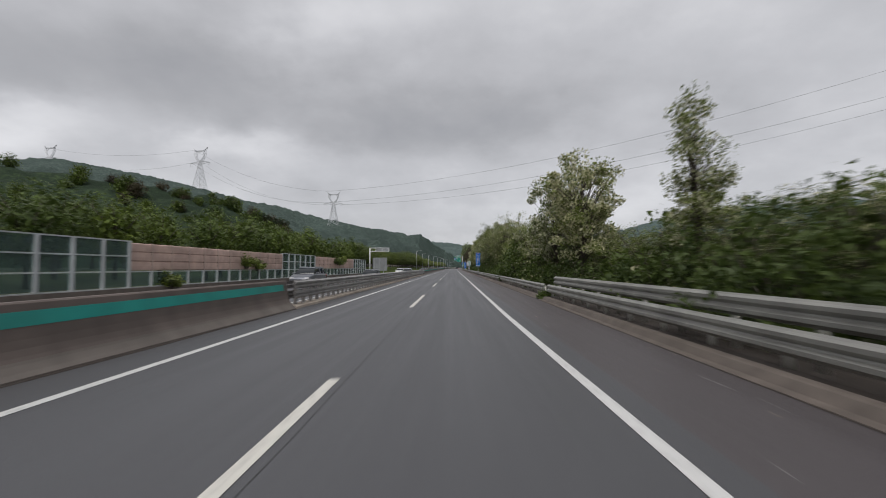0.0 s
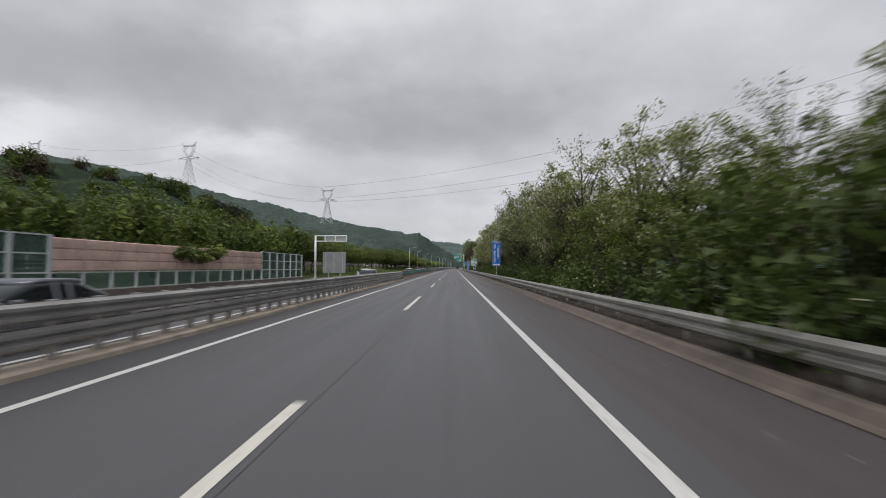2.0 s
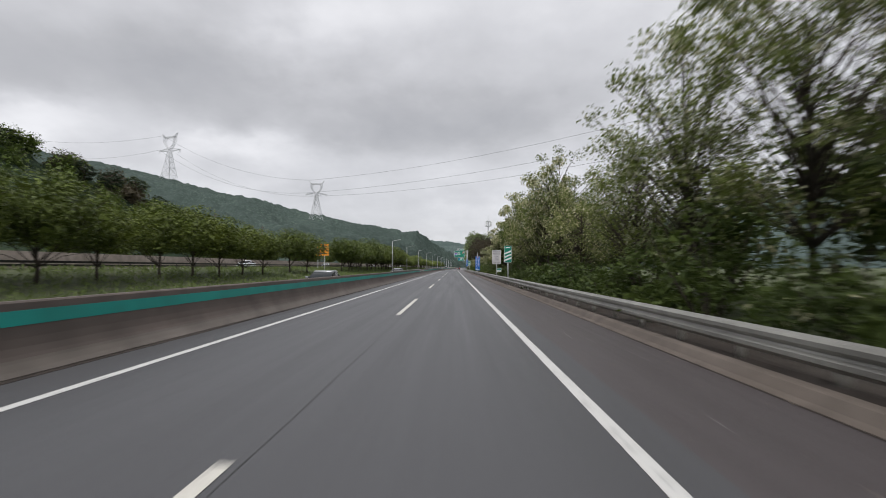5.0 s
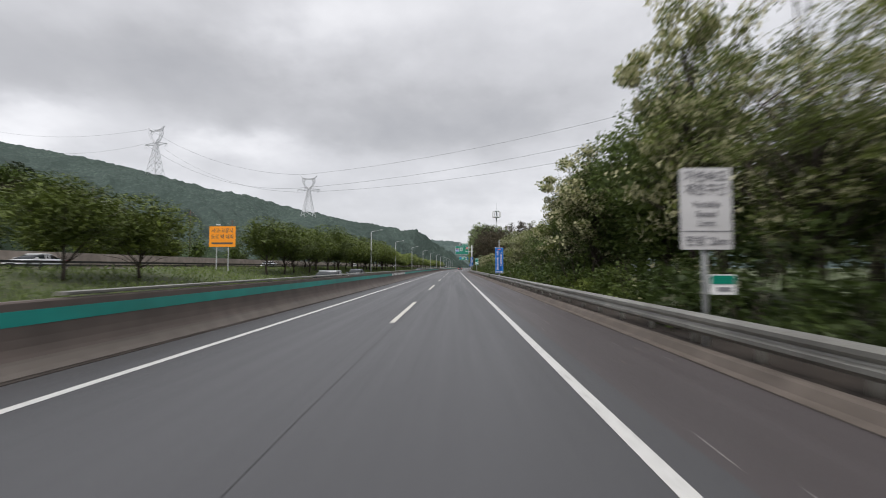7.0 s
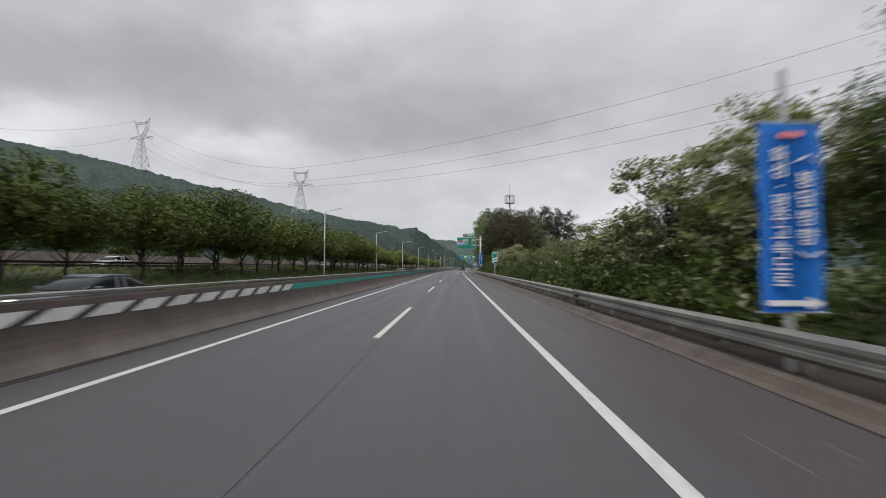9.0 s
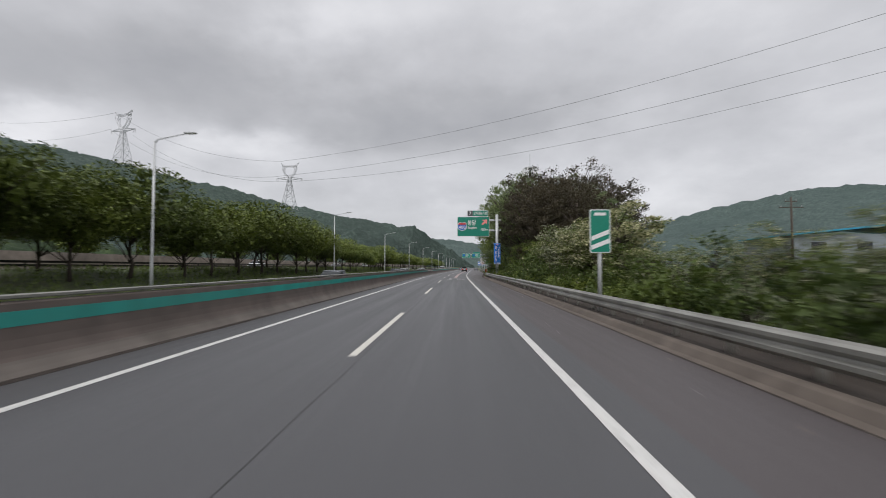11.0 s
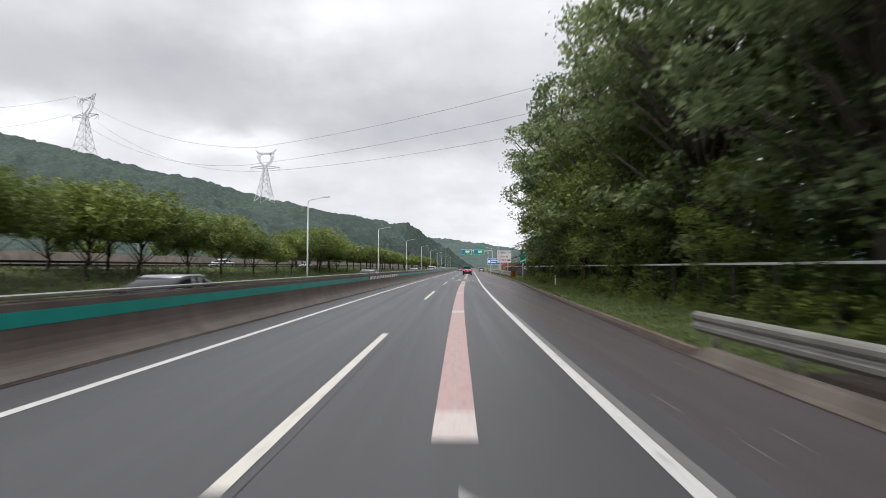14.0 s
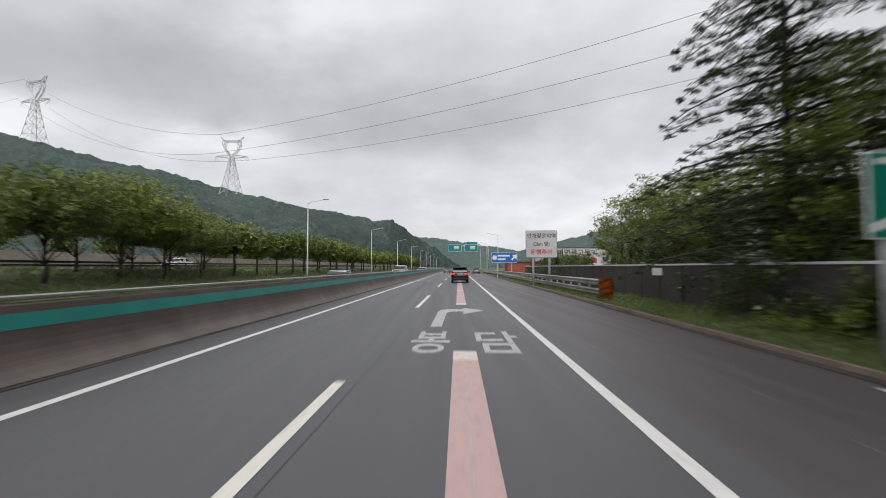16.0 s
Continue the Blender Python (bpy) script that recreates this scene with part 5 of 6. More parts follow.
def wrapped_end(y):
    m = thing("end_marker", "orange and black chevron wrap on the guard rail end", "marker")
    bm = bmesh.new()
    pts = [(0.34 * math.cos(a), 0.34 * math.sin(a)) for a in [math.pi * (0.95 + 1.1 * k / 10) for k in range(11)]]
    lo = [bm.verts.new((x, y_, 0.08)) for x, y_ in pts]
    hi = [bm.verts.new((x, y_, 1.16)) for x, y_ in pts]
    for k in range(10):
        bm.faces.new((lo[k], lo[k + 1], hi[k + 1], hi[k]))
    bmesh.ops.solidify(bm, geom=bm.faces[:], thickness=-0.02)
    part("wrap", bm, M_ORANGE, m, smooth=True)
    for i in range(3):
        bm = bmesh.new()
        rows = []
        for k, (x, y_) in enumerate(pts):
            z = 0.14 + 0.34 * i + 0.04 * k
            rows.append([bm.verts.new((x * 1.1, y_ * 1.1, min(1.13, z))), bm.verts.new((x * 1.1, y_ * 1.1, min(1.15, z + 0.1)))])
        for a, b in zip(rows, rows[1:]):
            bm.faces.new((a[0], b[0], b[1], a[1]))
        part("stripe", bm, M_BLACK, m)
    m.matrix_basis = along(5.05 + exit_edge(y) + 0.45, y)


wrapped_end(361.8)
guard_rail(362, 470, 5.36, (0.3, 0.78), 2.0, "double galvanised guard rail along the exit", exit_edge, 0.92)

# marker post on the grass
dp = thing("marker_post", "white marker post standing in the grass", "post")
part("post", tubed([(0, 0, -0.1), (0, 0, 0.95)], 0.05, 10), M_POLE_WHITE, dp, smooth=True)
part("reflector", boxed((0, -0.05, 0.82), (0.08, 0.02, 0.12), 0.005), M_SIGN_ORANGE, dp)
dp.matrix_basis = along(7.9, 333, 0.05)

# mobile phone mast above the trees on the bank
mt = thing("phone_mast", "grey telecom mast with panel antennas above the trees", "mast")
part("pole", tubed([(0, 0, 0), (0, 0, 26)], [0.45, 0.25], 12), M_POLE, mt, smooth=True)
for z, r in ((23.2, 1.6), (25.8, 1.4)):
    part("platform", tubed([(0, 0, z), (0, 0, z + 0.25)], r, 12), M_POLE, mt)
for k in range(9):
    a = 6.283 * k / 9
    part("antenna", boxed((1.75 * math.cos(a), 1.75 * math.sin(a), 24.6), (0.32, 0.32, 2.4), 0.05), M_SIGN_WHITE, mt)
part("rod", tubed([(0, 0, 26), (0, 0, 29.5)], 0.06, 6), M_POLE, mt)
mt.matrix_basis = pose(18.5, 340, 0.3)

# low building with a lettered wall beyond the exit
bl = thing("building", "white low building with a lettered wall beyond the exit", "building")
part("wall", boxed((0, 4, 3.4), (22, 8, 6.8), 0.05), M_BUILDING, bl)
part("roof", boxed((0, 4, 6.95), (22.6, 8.6, 0.3), 0.04), M_ROOF, bl)
lettering("벽면광고문의", 1.9, M_BLACK, bl, -1.5, 5.3, -0.05, fit=11)
part("text_bar", boxed((-2, -0.03, 3.2), (12, 0.06, 1.3)), M_RED, bl, "red bar of print")
for x in (6.5, 9):
    w = part("window", boxed((x, -0.02, 3.6), (1.6, 0.1, 1.4), 0.02), M_CAR_GLASS, bl)
    part("sill", boxed((x, -0.08, 2.85), (1.8, 0.2, 0.08)), M_POLE, w)
bl.matrix_basis = pose(40, 462, 0.3, 0, 0, 4)
sh = thing("shed", "rust-red sheet metal shed behind the blue sign", "shed")
part("wall", boxed((0, 2, 1.4), (9, 4, 2.8), 0.03), M_BRICK_RED, sh)
part("roof", boxed((0, 2, 2.9), (9.5, 4.6, 0.15), 0.02), M_ROOF, sh)
sh.matrix_basis = pose(22, 450, 0.2, 0, 0, 3)

# works building with a bright roof, and a wooden utility pole, beyond the trees
wb = thing("works_building", "grey-blue works building with a bright blue roof", "building")
part("wall", boxed((15, 7, 2.9), (30, 14, 5.8), 0.04), M_GREY_WALL, wb)
roof_bm = bmesh.new()
prof = [(-0.6, 5.7), (15, 7.2), (30.6, 5.7), (30.6, 5.9), (15, 7.45), (-0.6, 5.9)]
ra = [roof_bm.verts.new((x, -0.6, z)) for x, z in prof]
rb = [roof_bm.verts.new((x, 14.6, z)) for x, z in prof]
for k in range(6):
    roof_bm.faces.new((ra[k], ra[(k + 1) % 6], rb[(k + 1) % 6], rb[k]))
roof_bm.faces.new(ra)
roof_bm.faces.new(rb[::-1])
part("roof", roof_bm, M_CYAN_ROOF, wb)
for k in range(5):
    for z in (1.6, 4.2):
        w = part("window", boxed((3 + 5.5 * k, -0.03, z), (1.8, 0.1, 1.1), 0.02), M_CAR_GLASS, wb)
        part("sill", boxed((3 + 5.5 * k, -0.09, z - 0.6), (2.0, 0.2, 0.08)), M_POLE, w)
wb.matrix_basis = pose(47, 293, 0.4, 0, 0, -8)


def utility_pole(label, h):
    u = thing("utility_pole", label, "utility pole")
    part("pole", tubed([(0, 0, 0), (0, 0, h)], [0.17, 0.12], 10), M_BARK, u, smooth=True)
    for z, w in ((h - 1.4, 3.2), (h - 0.6, 1.6)):
        part("cross_arm", boxed((0, 0, z), (w, 0.1, 0.1)), M_BARK, u)
        for x in (-0.42, 0.42):
            part("insulator", tubed([(x * w, 0, z + 0.05), (x * w, 0, z + 0.25)], 0.05, 8), M_RAIL_GREY, u)
    return u


utility_pole("grey utility pole with two cross-arms", 10.6).matrix_basis = pose(44.5, 290, 0.4)
up = utility_pole("grey utility pole above the trees by the frontage road", 14.5)
up.matrix_basis = pose(-66, 224, 2.0)
for y in (254, 275, 320):
    copy_thing(up, pose(-66, y, 1.4))

# long white building on the rise behind the knoll
lw = thing("long_building", "long white building on the wooded rise", "building")
part("wall", boxed((0, 43, 3.4), (13, 86, 6.8), 0.05), M_BUILDING, lw)
part("roof", boxed((0, 43, 7.0), (15, 88, 0.5), 0.06), M_ROOF, lw)
for k in range(10):
    part("window", boxed((6.52, 6 + 8 * k, 4.6), (0.1, 3.2, 1.3), 0.02), M_CAR_GLASS, lw)
lw.matrix_basis = pose(-178, 281, 28.0)

# green sign on the frontage road
gs = thing("frontage_sign", "small green sign on a pole beyond the street trees", "road sign")
part("post", tubed([(0, 0.1, -0.1), (0, 0.1, 5.4)], 0.08, 10), M_POLE, gs, smooth=True)
part("board", poly(plate(2.1, 1.6, 0.08, 0, 4.6), -0.03, 0.03), M_SIGN_GREEN, gs)
for z, w in ((4.9, 1.4), (4.3, 1.1)):
    part("text_bar", boxed((0, -0.035, z), (w, 0.01, 0.2)), M_SIGN_WHITE, gs)
gs.matrix_basis = along(-34.0, 341, 1.4)

# ---- street lamps ----
def street_lamp(label):
    s = thing("street_lamp", label, "street lamp", "street lamps along the oncoming carriageway")
    part("pole", tubed([(0, 0, -0.1), (0, 0, 1.2), (0, 0, 10.95)], [0.13, 0.11, 0.07], 12), M_POLE, s, smooth=True)
    part("base", boxed((0, 0, 0.04), (0.45, 0.45, 0.1), 0.02), M_POLE, s)
    part("arm", tubed([(0, 0, 10.85), (0.25, 0, 11.1), (2.3, 0, 11.5)], [0.06, 0.05, 0.04], 8), M_POLE, s, smooth=True)
    head = part("head", boxed((2.65, 0, 11.55), (0.85, 0.3, 0.12), 0.04), M_POLE, s)
    part("glass", boxed((2.68, 0, 11.485), (0.6, 0.22, 0.03), 0.01), M_LAMP_GLASS, head)
    return s


lamp = street_lamp("tall grey street lamp with one arm over the road")
lamp.matrix_basis = along(-22.0, 261.9, 0.0)
for k in range(1, 12):
    copy_thing(lamp, along(-22.0, 261.9 + 47.5 * k, 0.0))
lamp_r = street_lamp("grey street lamp beside the exit lane")
lamp_r.matrix_basis = along(11.5, 470, 0.0, 180)
copy_thing(lamp_r, along(11.5, 520, 0.0, 180))
copy_thing(lamp_r, along(11.5, 570, 0.0, 180))

# ---- cars ----
def loft(sections):
    """A closed skin through cross-sections of equal count."""
    bm = bmesh.new()
    rings = [[bm.verts.new(p) for p in s] for s in sections]
    n = len(rings[0])
    for a, b in zip(rings, rings[1:]):
        for i in range(n):
            bm.faces.new((a[i], a[(i + 1) % n], b[(i + 1) % n], b[i]))
    bm.faces.new(rings[0])
    bm.faces.new(rings[-1][::-1])
    return bm


def section(y, w, z0, z1, r=0.12):
    """A rounded oblong across the car."""
    r = min(r, w * 0.45, (z1 - z0) * 0.45)
    pts = []
    for sx, sz, a0 in ((1, 1, 0), (-1, 1, 90), (-1, -1, 180), (1, -1, 270)):
        for k in range(4):
            a = radians(a0 + 30 * k)
            pts.append((sx * (w - r) + r * math.cos(a), y, (z1 - r if sz > 0 else z0 + r) + r * math.sin(a)))
    return pts


def car(name, label, paint, shape, rear_lit=False, head_lit=False, group=""):
    """A car that points along +y; its back is at y = 0."""
    c = thing(name, label, "car", group)
    L, W, H = shape["length"], shape["width"] / 2, shape["height"]
    belt, hood, deck = shape["belt"], shape["hood"], shape["deck"]
    body = loft([section(0.0, W * 0.86, 0.34, belt * 0.9), section(0.12, W * 0.96, 0.26, belt * 0.98), section(0.7, W, 0.22, belt), section(L * 0.5, W, 0.2, belt),
                 section(L - 1.25, W, 0.22, belt * 0.99), section(L - 0.5, W * 0.95, 0.24, hood), section(L - 0.12, W * 0.88, 0.28, hood * 0.88), section(L, W * 0.78, 0.34, hood * 0.74)])
    part("body", body, paint, c, smooth=True)
    y0, y1, y2, y3 = deck
    tw = W * 0.78
    cabin = loft([section(y0, W * 0.90, belt - 0.1, belt + 0.03, 0.03), section(y1, tw, belt - 0.1, H - 0.06), section((y1 + y2) / 2, tw, belt - 0.1, H - 0.02), section(y2, tw, belt - 0.1, H - 0.06), section(y3, W * 0.90, belt - 0.1, belt + 0.02, 0.03)])
    part("window", cabin, M_CAR_GLASS, c, "dark glass all round", True)
    roof = loft([section(y1 - 0.12, tw * 0.98, H - 0.13, H - 0.03, 0.05), section(y1 + 0.2, tw * 1.02, H - 0.1, H, 0.05), section(y2 - 0.2, tw * 1.0, H - 0.1, H, 0.05), section(y2 + 0.1, tw * 0.94, H - 0.14, H - 0.05, 0.05)])
    part("roof", roof, paint, c, smooth=True)
    for sx in (-1, 1):
        for ya in ((y1 + y2) / 2 + 0.1, y1 + 0.3):
            part("pillar", tubed([(sx * W * 0.93, ya, belt - 0.04), (sx * tw * 1.0, ya, H - 0.08)], 0.035, 6), paint, c)
        part("mirror", boxed((sx * (W + 0.1), y3 - 0.35, belt + 0.04), (0.2, 0.12, 0.14), 0.04), paint, c)
        tl = part("tail_lamp", boxed((sx * W * 0.76, 0.04, belt - 0.16), (W * 0.42, 0.16, 0.17), 0.04), M_TAIL if rear_lit else M_TAIL_OFF, c)
        part("reflector", boxed((sx * W * 0.72, 0.03, 0.48), (0.22, 0.08, 0.07), 0.02), M_TAIL_OFF, c)
        part("head_lamp", boxed((sx * W * 0.66, L - 0.14, hood * 0.76), (0.36, 0.22, 0.15), 0.04), M_HEAD if head_lit else M_LAMP_GLASS, c)
        for yy in (0.86, L - 0.9):
            wheel = part("wheel", tubed([(sx * (W - 0.22), yy, shape["tyre"]), (sx * (W - 0.01), yy, shape["tyre"])], shape["tyre"], 18), M_TYRE, c)
            part("rim", tubed([(sx * (W - 0.05), yy, shape["tyre"]), (sx * (W + 0.004), yy, shape["tyre"])], shape["tyre"] * 0.66, 14), M_RIM, wheel)
    part("bumper", boxed((0, 0.02, 0.46), (W * 1.7, 0.16, 0.2), 0.05), M_TYRE if shape.get("clad") else paint, c)
    pl = part("number_plate", boxed((0, -0.012, shape["plate"]), (0.5, 0.03, 0.12), 0.006), M_PLATE, c)
    part("text_bar", boxed((0, -0.03, shape["plate"]), (0.38, 0.008, 0.06)), M_SIGN_GREY, pl)
    part("grille", boxed((0, L - 0.03, hood * 0.55), (W * 1.0, 0.1, 0.2), 0.03), M_TYRE, c)
    if shape.get("rails"):
        for sx in (-1, 1):
            part("roof_rail", tubed([(sx * tw * 0.9, y1, H + 0.02), (sx * tw * 0.9, y2, H + 0.02)], 0.025, 6), M_RIM, c)
        part("spoiler", boxed((0, y1 - 0.18, H - 0.05), (tw * 1.8, 0.3, 0.05), 0.02), paint, c)
        part("chrome_strip", boxed((0, -0.0, 0.78), (W * 1.3, 0.06, 0.03)), M_RIM, c)
    return c


SUV = dict(length=4.8, width=1.9, height=1.7, belt=1.12, hood=1.0, deck=(0.12, 0.5, 2.7, 3.6), tyre=0.36, plate=0.9, rails=True, clad=True)
SEDAN = dict(length=4.8, width=1.85, height=1.45, belt=0.95, hood=0.82, deck=(0.7, 1.6, 2.7, 3.7), tyre=0.33, plate=0.75)
VAN = dict(length=5.1, width=1.95, height=1.95, belt=1.15, hood=1.05, deck=(0.06, 0.3, 3.6, 4.4), tyre=0.35, plate=0.8)

suv = car("suv_car", "black SUV driving with lit red tail lamps on the wet road", M_CAR_BLACK, SUV, True)
suv.matrix_basis = along(0.05, 388.0)
sed = car("sedan_car", "dark grey saloon with its tail lamps off", M_CAR_GREY, SEDAN)
sed.matrix_basis = along(-3.6, 470.0)
copy_thing(sed, along(4.6, 456.0))

onc = "oncoming cars"
d_suv = car("suv_car", "dark grey SUV on the oncoming carriageway", M_CAR_GREY, SUV, group=onc)
w_suv = car("suv_car", "white SUV on the oncoming carriageway", M_CAR_WHITE, SUV, group=onc)
s_sed = car("sedan_car", "silver saloon on the oncoming carriageway", M_CAR_SILVER, SEDAN, head_lit=True, group=onc)
g_sed = car("sedan_car", "dark grey saloon with lit headlamps on the oncoming carriageway", M_CAR_GREY, SEDAN, head_lit=True, group=onc)
w_sed = car("sedan_car", "white saloon on the oncoming carriageway", M_CAR_WHITE, SEDAN, group=onc)
w_van = car("van_car", "white van on the oncoming carriageway", M_CAR_WHITE, VAN, group=onc)
spots = [(d_suv, -12.9, 41.5), (g_sed, -9.4, 53), (s_sed, -9.4, 93), (w_sed, -12.9, 109), (s_sed, -9.4, 138), (s_sed, -9.4, 181), (g_sed, -12.9, 206), (g_sed, -9.4, 267), (g_sed, -9.4, 302), (s_sed, -9.4, 312), (s_sed, -9.4, 342), (s_sed, -9.4, 377), (w_van, -9.4, 414), (w_suv, -9.4, 455)]
used = set()
for ob, x, y in spots:
    m = along(x, y, 0.0, 180)
    if ob.name in used:
        copy_thing(ob, m)
    else:
        ob.matrix_basis = m
        used.add(ob.name)
f_sed = car("sedan_car", "white saloon on the frontage road beyond the trees", M_CAR_WHITE, SEDAN, group="cars on the frontage road")
f_sed.matrix_basis = along(-39.0, 188, 1.52, 180)
for y in (240, 318, 368, 404):
    copy_thing(f_sed, along(-39.0, y, 1.52, 180))

# ---- road signs painted on the asphalt ----
def painted(words, x, y, w, l, label):
    me = text_mesh(words, 1.0, M_WORN_LINE, 0.0)
    xs, zs = [v.co.x for v in me.vertices], [v.co.z for v in me.vertices]
    for v in me.vertices:
        v.co = ((v.co.x - min(xs)) / (max(xs) - min(xs)) * w - w / 2, (v.co.z - min(zs)) / (max(zs) - min(zs)) * l, 0.0)
    ob = solid("painted_word", me, M_WORN_LINE, label, "road marking", kind="structure")
    ob.matrix_basis = along(x, y, 0.008)


def painted_arrow(x, y):
    bm = bmesh.new()
    outer = [(-0.92, 0.2), (-0.90, 4.5), (-0.82, 5.1), (-0.6, 5.42), (0.07, 5.5)]
    inner = [(-0.60, 0.2), (-0.56, 3.8), (-0.48, 4.3), (-0.3, 4.52), (0.07, 4.58)]
    lv = [bm.verts.new((a, b, 0)) for a, b in outer]
    rv = [bm.verts.new((a, b, 0)) for a, b in inner]
    for i in range(4):
        bm.faces.new((lv[i], rv[i], rv[i + 1], lv[i + 1]))
    tips = [bm.verts.new((a, b, 0)) for a, b in ((0.05, 3.6), (0.92, 5.0), (0.05, 6.05))]
    bm.faces.new((tips[0], tips[1], rv[4]))
    bm.faces.new((rv[4], tips[1], lv[4]))
    bm.faces.new((lv[4], tips[1], tips[2]))
    ob = solid("painted_arrow", bm, M_WORN_LINE, "white arrow bending right painted on the lane", "road marking", kind="structure")
    ob.matrix_basis = along(x, y, 0.008)


for y0 in (289.1, 348.9):
    for glyph, x, w in (("봉", -0.76, 0.88), ("담", 0.79, 1.0)):
        painted(glyph, x, y0, w, 2.95, "white stretched place name letter painted on the lane")
    painted_arrow(0.0, y0 + 3.65)


def pink_stripe(y0, y1):
    st = thing("guide_stripe", "worn pink guide stripe along the middle of the lane", "road marking", kind="structure")
    part("stripe", sheet(-0.225, 0.235, stations(y0, y1, 5), 0.006), M_PINK_LINE, st)
    part("seam", sheet(-0.006, 0.006, stations(y0, y1, 5), 0.0085), M_WORN_LINE, st, "pale seam along the middle")
    for y in stations(y0, y1, 12):
        ob = part("end_bar", finish(sheet(-0.225, 0.235, [-0.15, 0.7], 0.0), "end_bar", M_BAR_LINE), M_BAR_LINE, st)
        ob.matrix_basis = along(0, y, 0.0095)


pink_stripe(299.95, 348.4)
pink_stripe(360.2, 408.0)
pink_stripe(420, 470)

# ---- frontage road wall and rail, fence by the exit ----
solid("retaining_wall", sweep([(-48.2, 1.3), (-48.2, 3.5), (-47.9, 3.5), (-47.75, 1.3)], stations(90, 700, 12)), M_WALL, "weathered beige retaining wall behind the frontage road", "wall", kind="structure")
fr = thing("frontage_rail", "dark guard rail along the frontage road", "guard rail", kind="structure")
for z in (1.75, 2.05):
    part("rail", sweep([(-34.4, z), (-34.3, z), (-34.3, z + 0.2), (-34.4, z + 0.2)], stations(60, 600, 12)), M_BLACK, fr)
pm = finish(boxed((0, 0, 0.35), (0.1, 0.1, 0.8)), "post", M_BLACK)
for y in stations(62, 420, 4):
    ob = part("post", pm, M_BLACK, fr)
    ob.matrix_basis = along(-34.45, y, 1.4)

fe = thing("fence", "dark overgrown boundary fence with a pale top rail", "fence", kind="structure")
part("top_rail", sweep([(8.9, 1.77), (8.98, 1.77), (8.98, 1.84), (8.9, 1.84)], stations(296, 400, 4)), M_POLE_WHITE, fe, "pale metal top rail")
pk = finish(boxed((0, 0.98, 0.92), (0.03, 1.92, 1.66)), "panel", M_FENCE)
pp = finish(boxed((0, 0, 0.9), (0.08, 0.08, 1.8)), "post", M_FENCE)
for y in stations(300, 398, 2.0):
    if y > 344:
        ob = part("panel", pk, M_FENCE, fe)
        ob.matrix_basis = along(8.95, y, 0.05)
    ob = part("post", pp, M_FENCE, fe)
    ob.matrix_basis = along(8.95, y, 0.0)
line(5.75, 345.0, 346.3, 0.12, label="short white dash at the head of the exit lane")
pb = solid("notice_plate", boxed((0, 0, 0), (0.6, 0.03, 0.33), 0.01), M_SIGN_WHITE, "small white plate fixed to the fence", "sign")
pb.matrix_basis = along(8.83, 359.8, 1.5, -8)

# ---- right-hand trees ----
rng = random.Random(4)
LG = "locust trees behind the guard rail"
loc = [broad_tree("locust_tree", "airy locust tree with pale hanging blossom", 10 + i, 10.0, 3.1 + 0.2 * i, 2.6, M_LOCUST, 96, 7400, 0.13, 1.8, (0.3, 0.2, 0.12, 0.3)[i], LG, spread=0.7, layer=0.75, stem=0.45, twigs=96) for i in range(4)]
slim = broad_tree("locust_tree", "slim young locust tree hung with blossom", 21, 10.0, 1.5, 2.5, M_LOCUST, 70, 5500, 0.16, 0.8, 0.5, LG, spread=0.75, stem=0.6, twigs=70)
back = [broad_tree("leafy_tree", "leafy tree in the second row behind the locusts", 30 + i, 10.0, 3.6, 3.0, M_DEEP_LEAF, 50, 2300, 0.3, 0.6, 0.08, "second row of trees", dome=500) for i in range(2)]
shr = [shrub("shrub", "dense green roadside shrub", 40 + i, 2.3 + 0.5 * i, 1.9 + 0.2 * i, M_SHRUB, 1350, 0.16, "shrubs behind the guard rail", 0.05 if i == 1 else 0) for i in range(3)]
dark = [broad_tree("leafy_tree", "tall dark leafy tree on the bank", 60 + i, 15.0, 4.6, 3.0, M_HAZED_DARK_LEAF, 150, 12500, 0.19, 0.6, 0.0, "dark trees on the bank", spread=0.95, layer=0.55, twigs=80, core=8, core_size=0.38) for i in range(2)]
wood = [broad_tree("woodland_tree", "dark leafy tree of the wood beyond the noise wall", 65 + i, 10.0, 3.4, 2.5, M_WOOD_LEAF, 56, 1900, 0.28, 0.8, 0.0, "trees beyond the noise wall", dome=500) for i in range(2)]
pine = [broad_tree("pine_tree", "browned old pine tree with a spreading crown", 70, 15.0, 4.8, 4.0, M_DRY_PINE, 170, 14000, 0.2, 1.2, 0.0, "pines on the bank", spread=1.1, twigs=90, core=8, core_size=0.38), conifer("cedar_tree", "dark cedar with long flat drooping boughs", 72, 15.0, 5.6, M_PINE, 2.4, 33000, 0.2, "pines on the bank", 0.85, 0.2)]
deep = [broad_tree("leafy_tree", "dense deep green broad-leaved tree", 67 + i, 15.0, 4.6, 3.0, M_DEEP_LEAF, 150, 9000, 0.25, 0.8, 0.0, "deep green trees", spread=1.05, layer=0.55, stem=0.7, twigs=30, dome=1600) for i in range(2)]
placed = set()


def plant(ob, x, y, s=1.0, turn=None, z=None, tall=None):
    a = rng.uniform(0, 360) if turn is None else turn
    m = pose(x + cx(y), y, ground_rise(x, y) if z is None else z, 0, 0, a)
    if ob.name not in placed:
        placed.add(ob.name)
    else:
        ob = copy_thing(ob, m)
    ob.matrix_basis = m @ Matrix.Diagonal((s, s, tall or s, 1))
    return ob


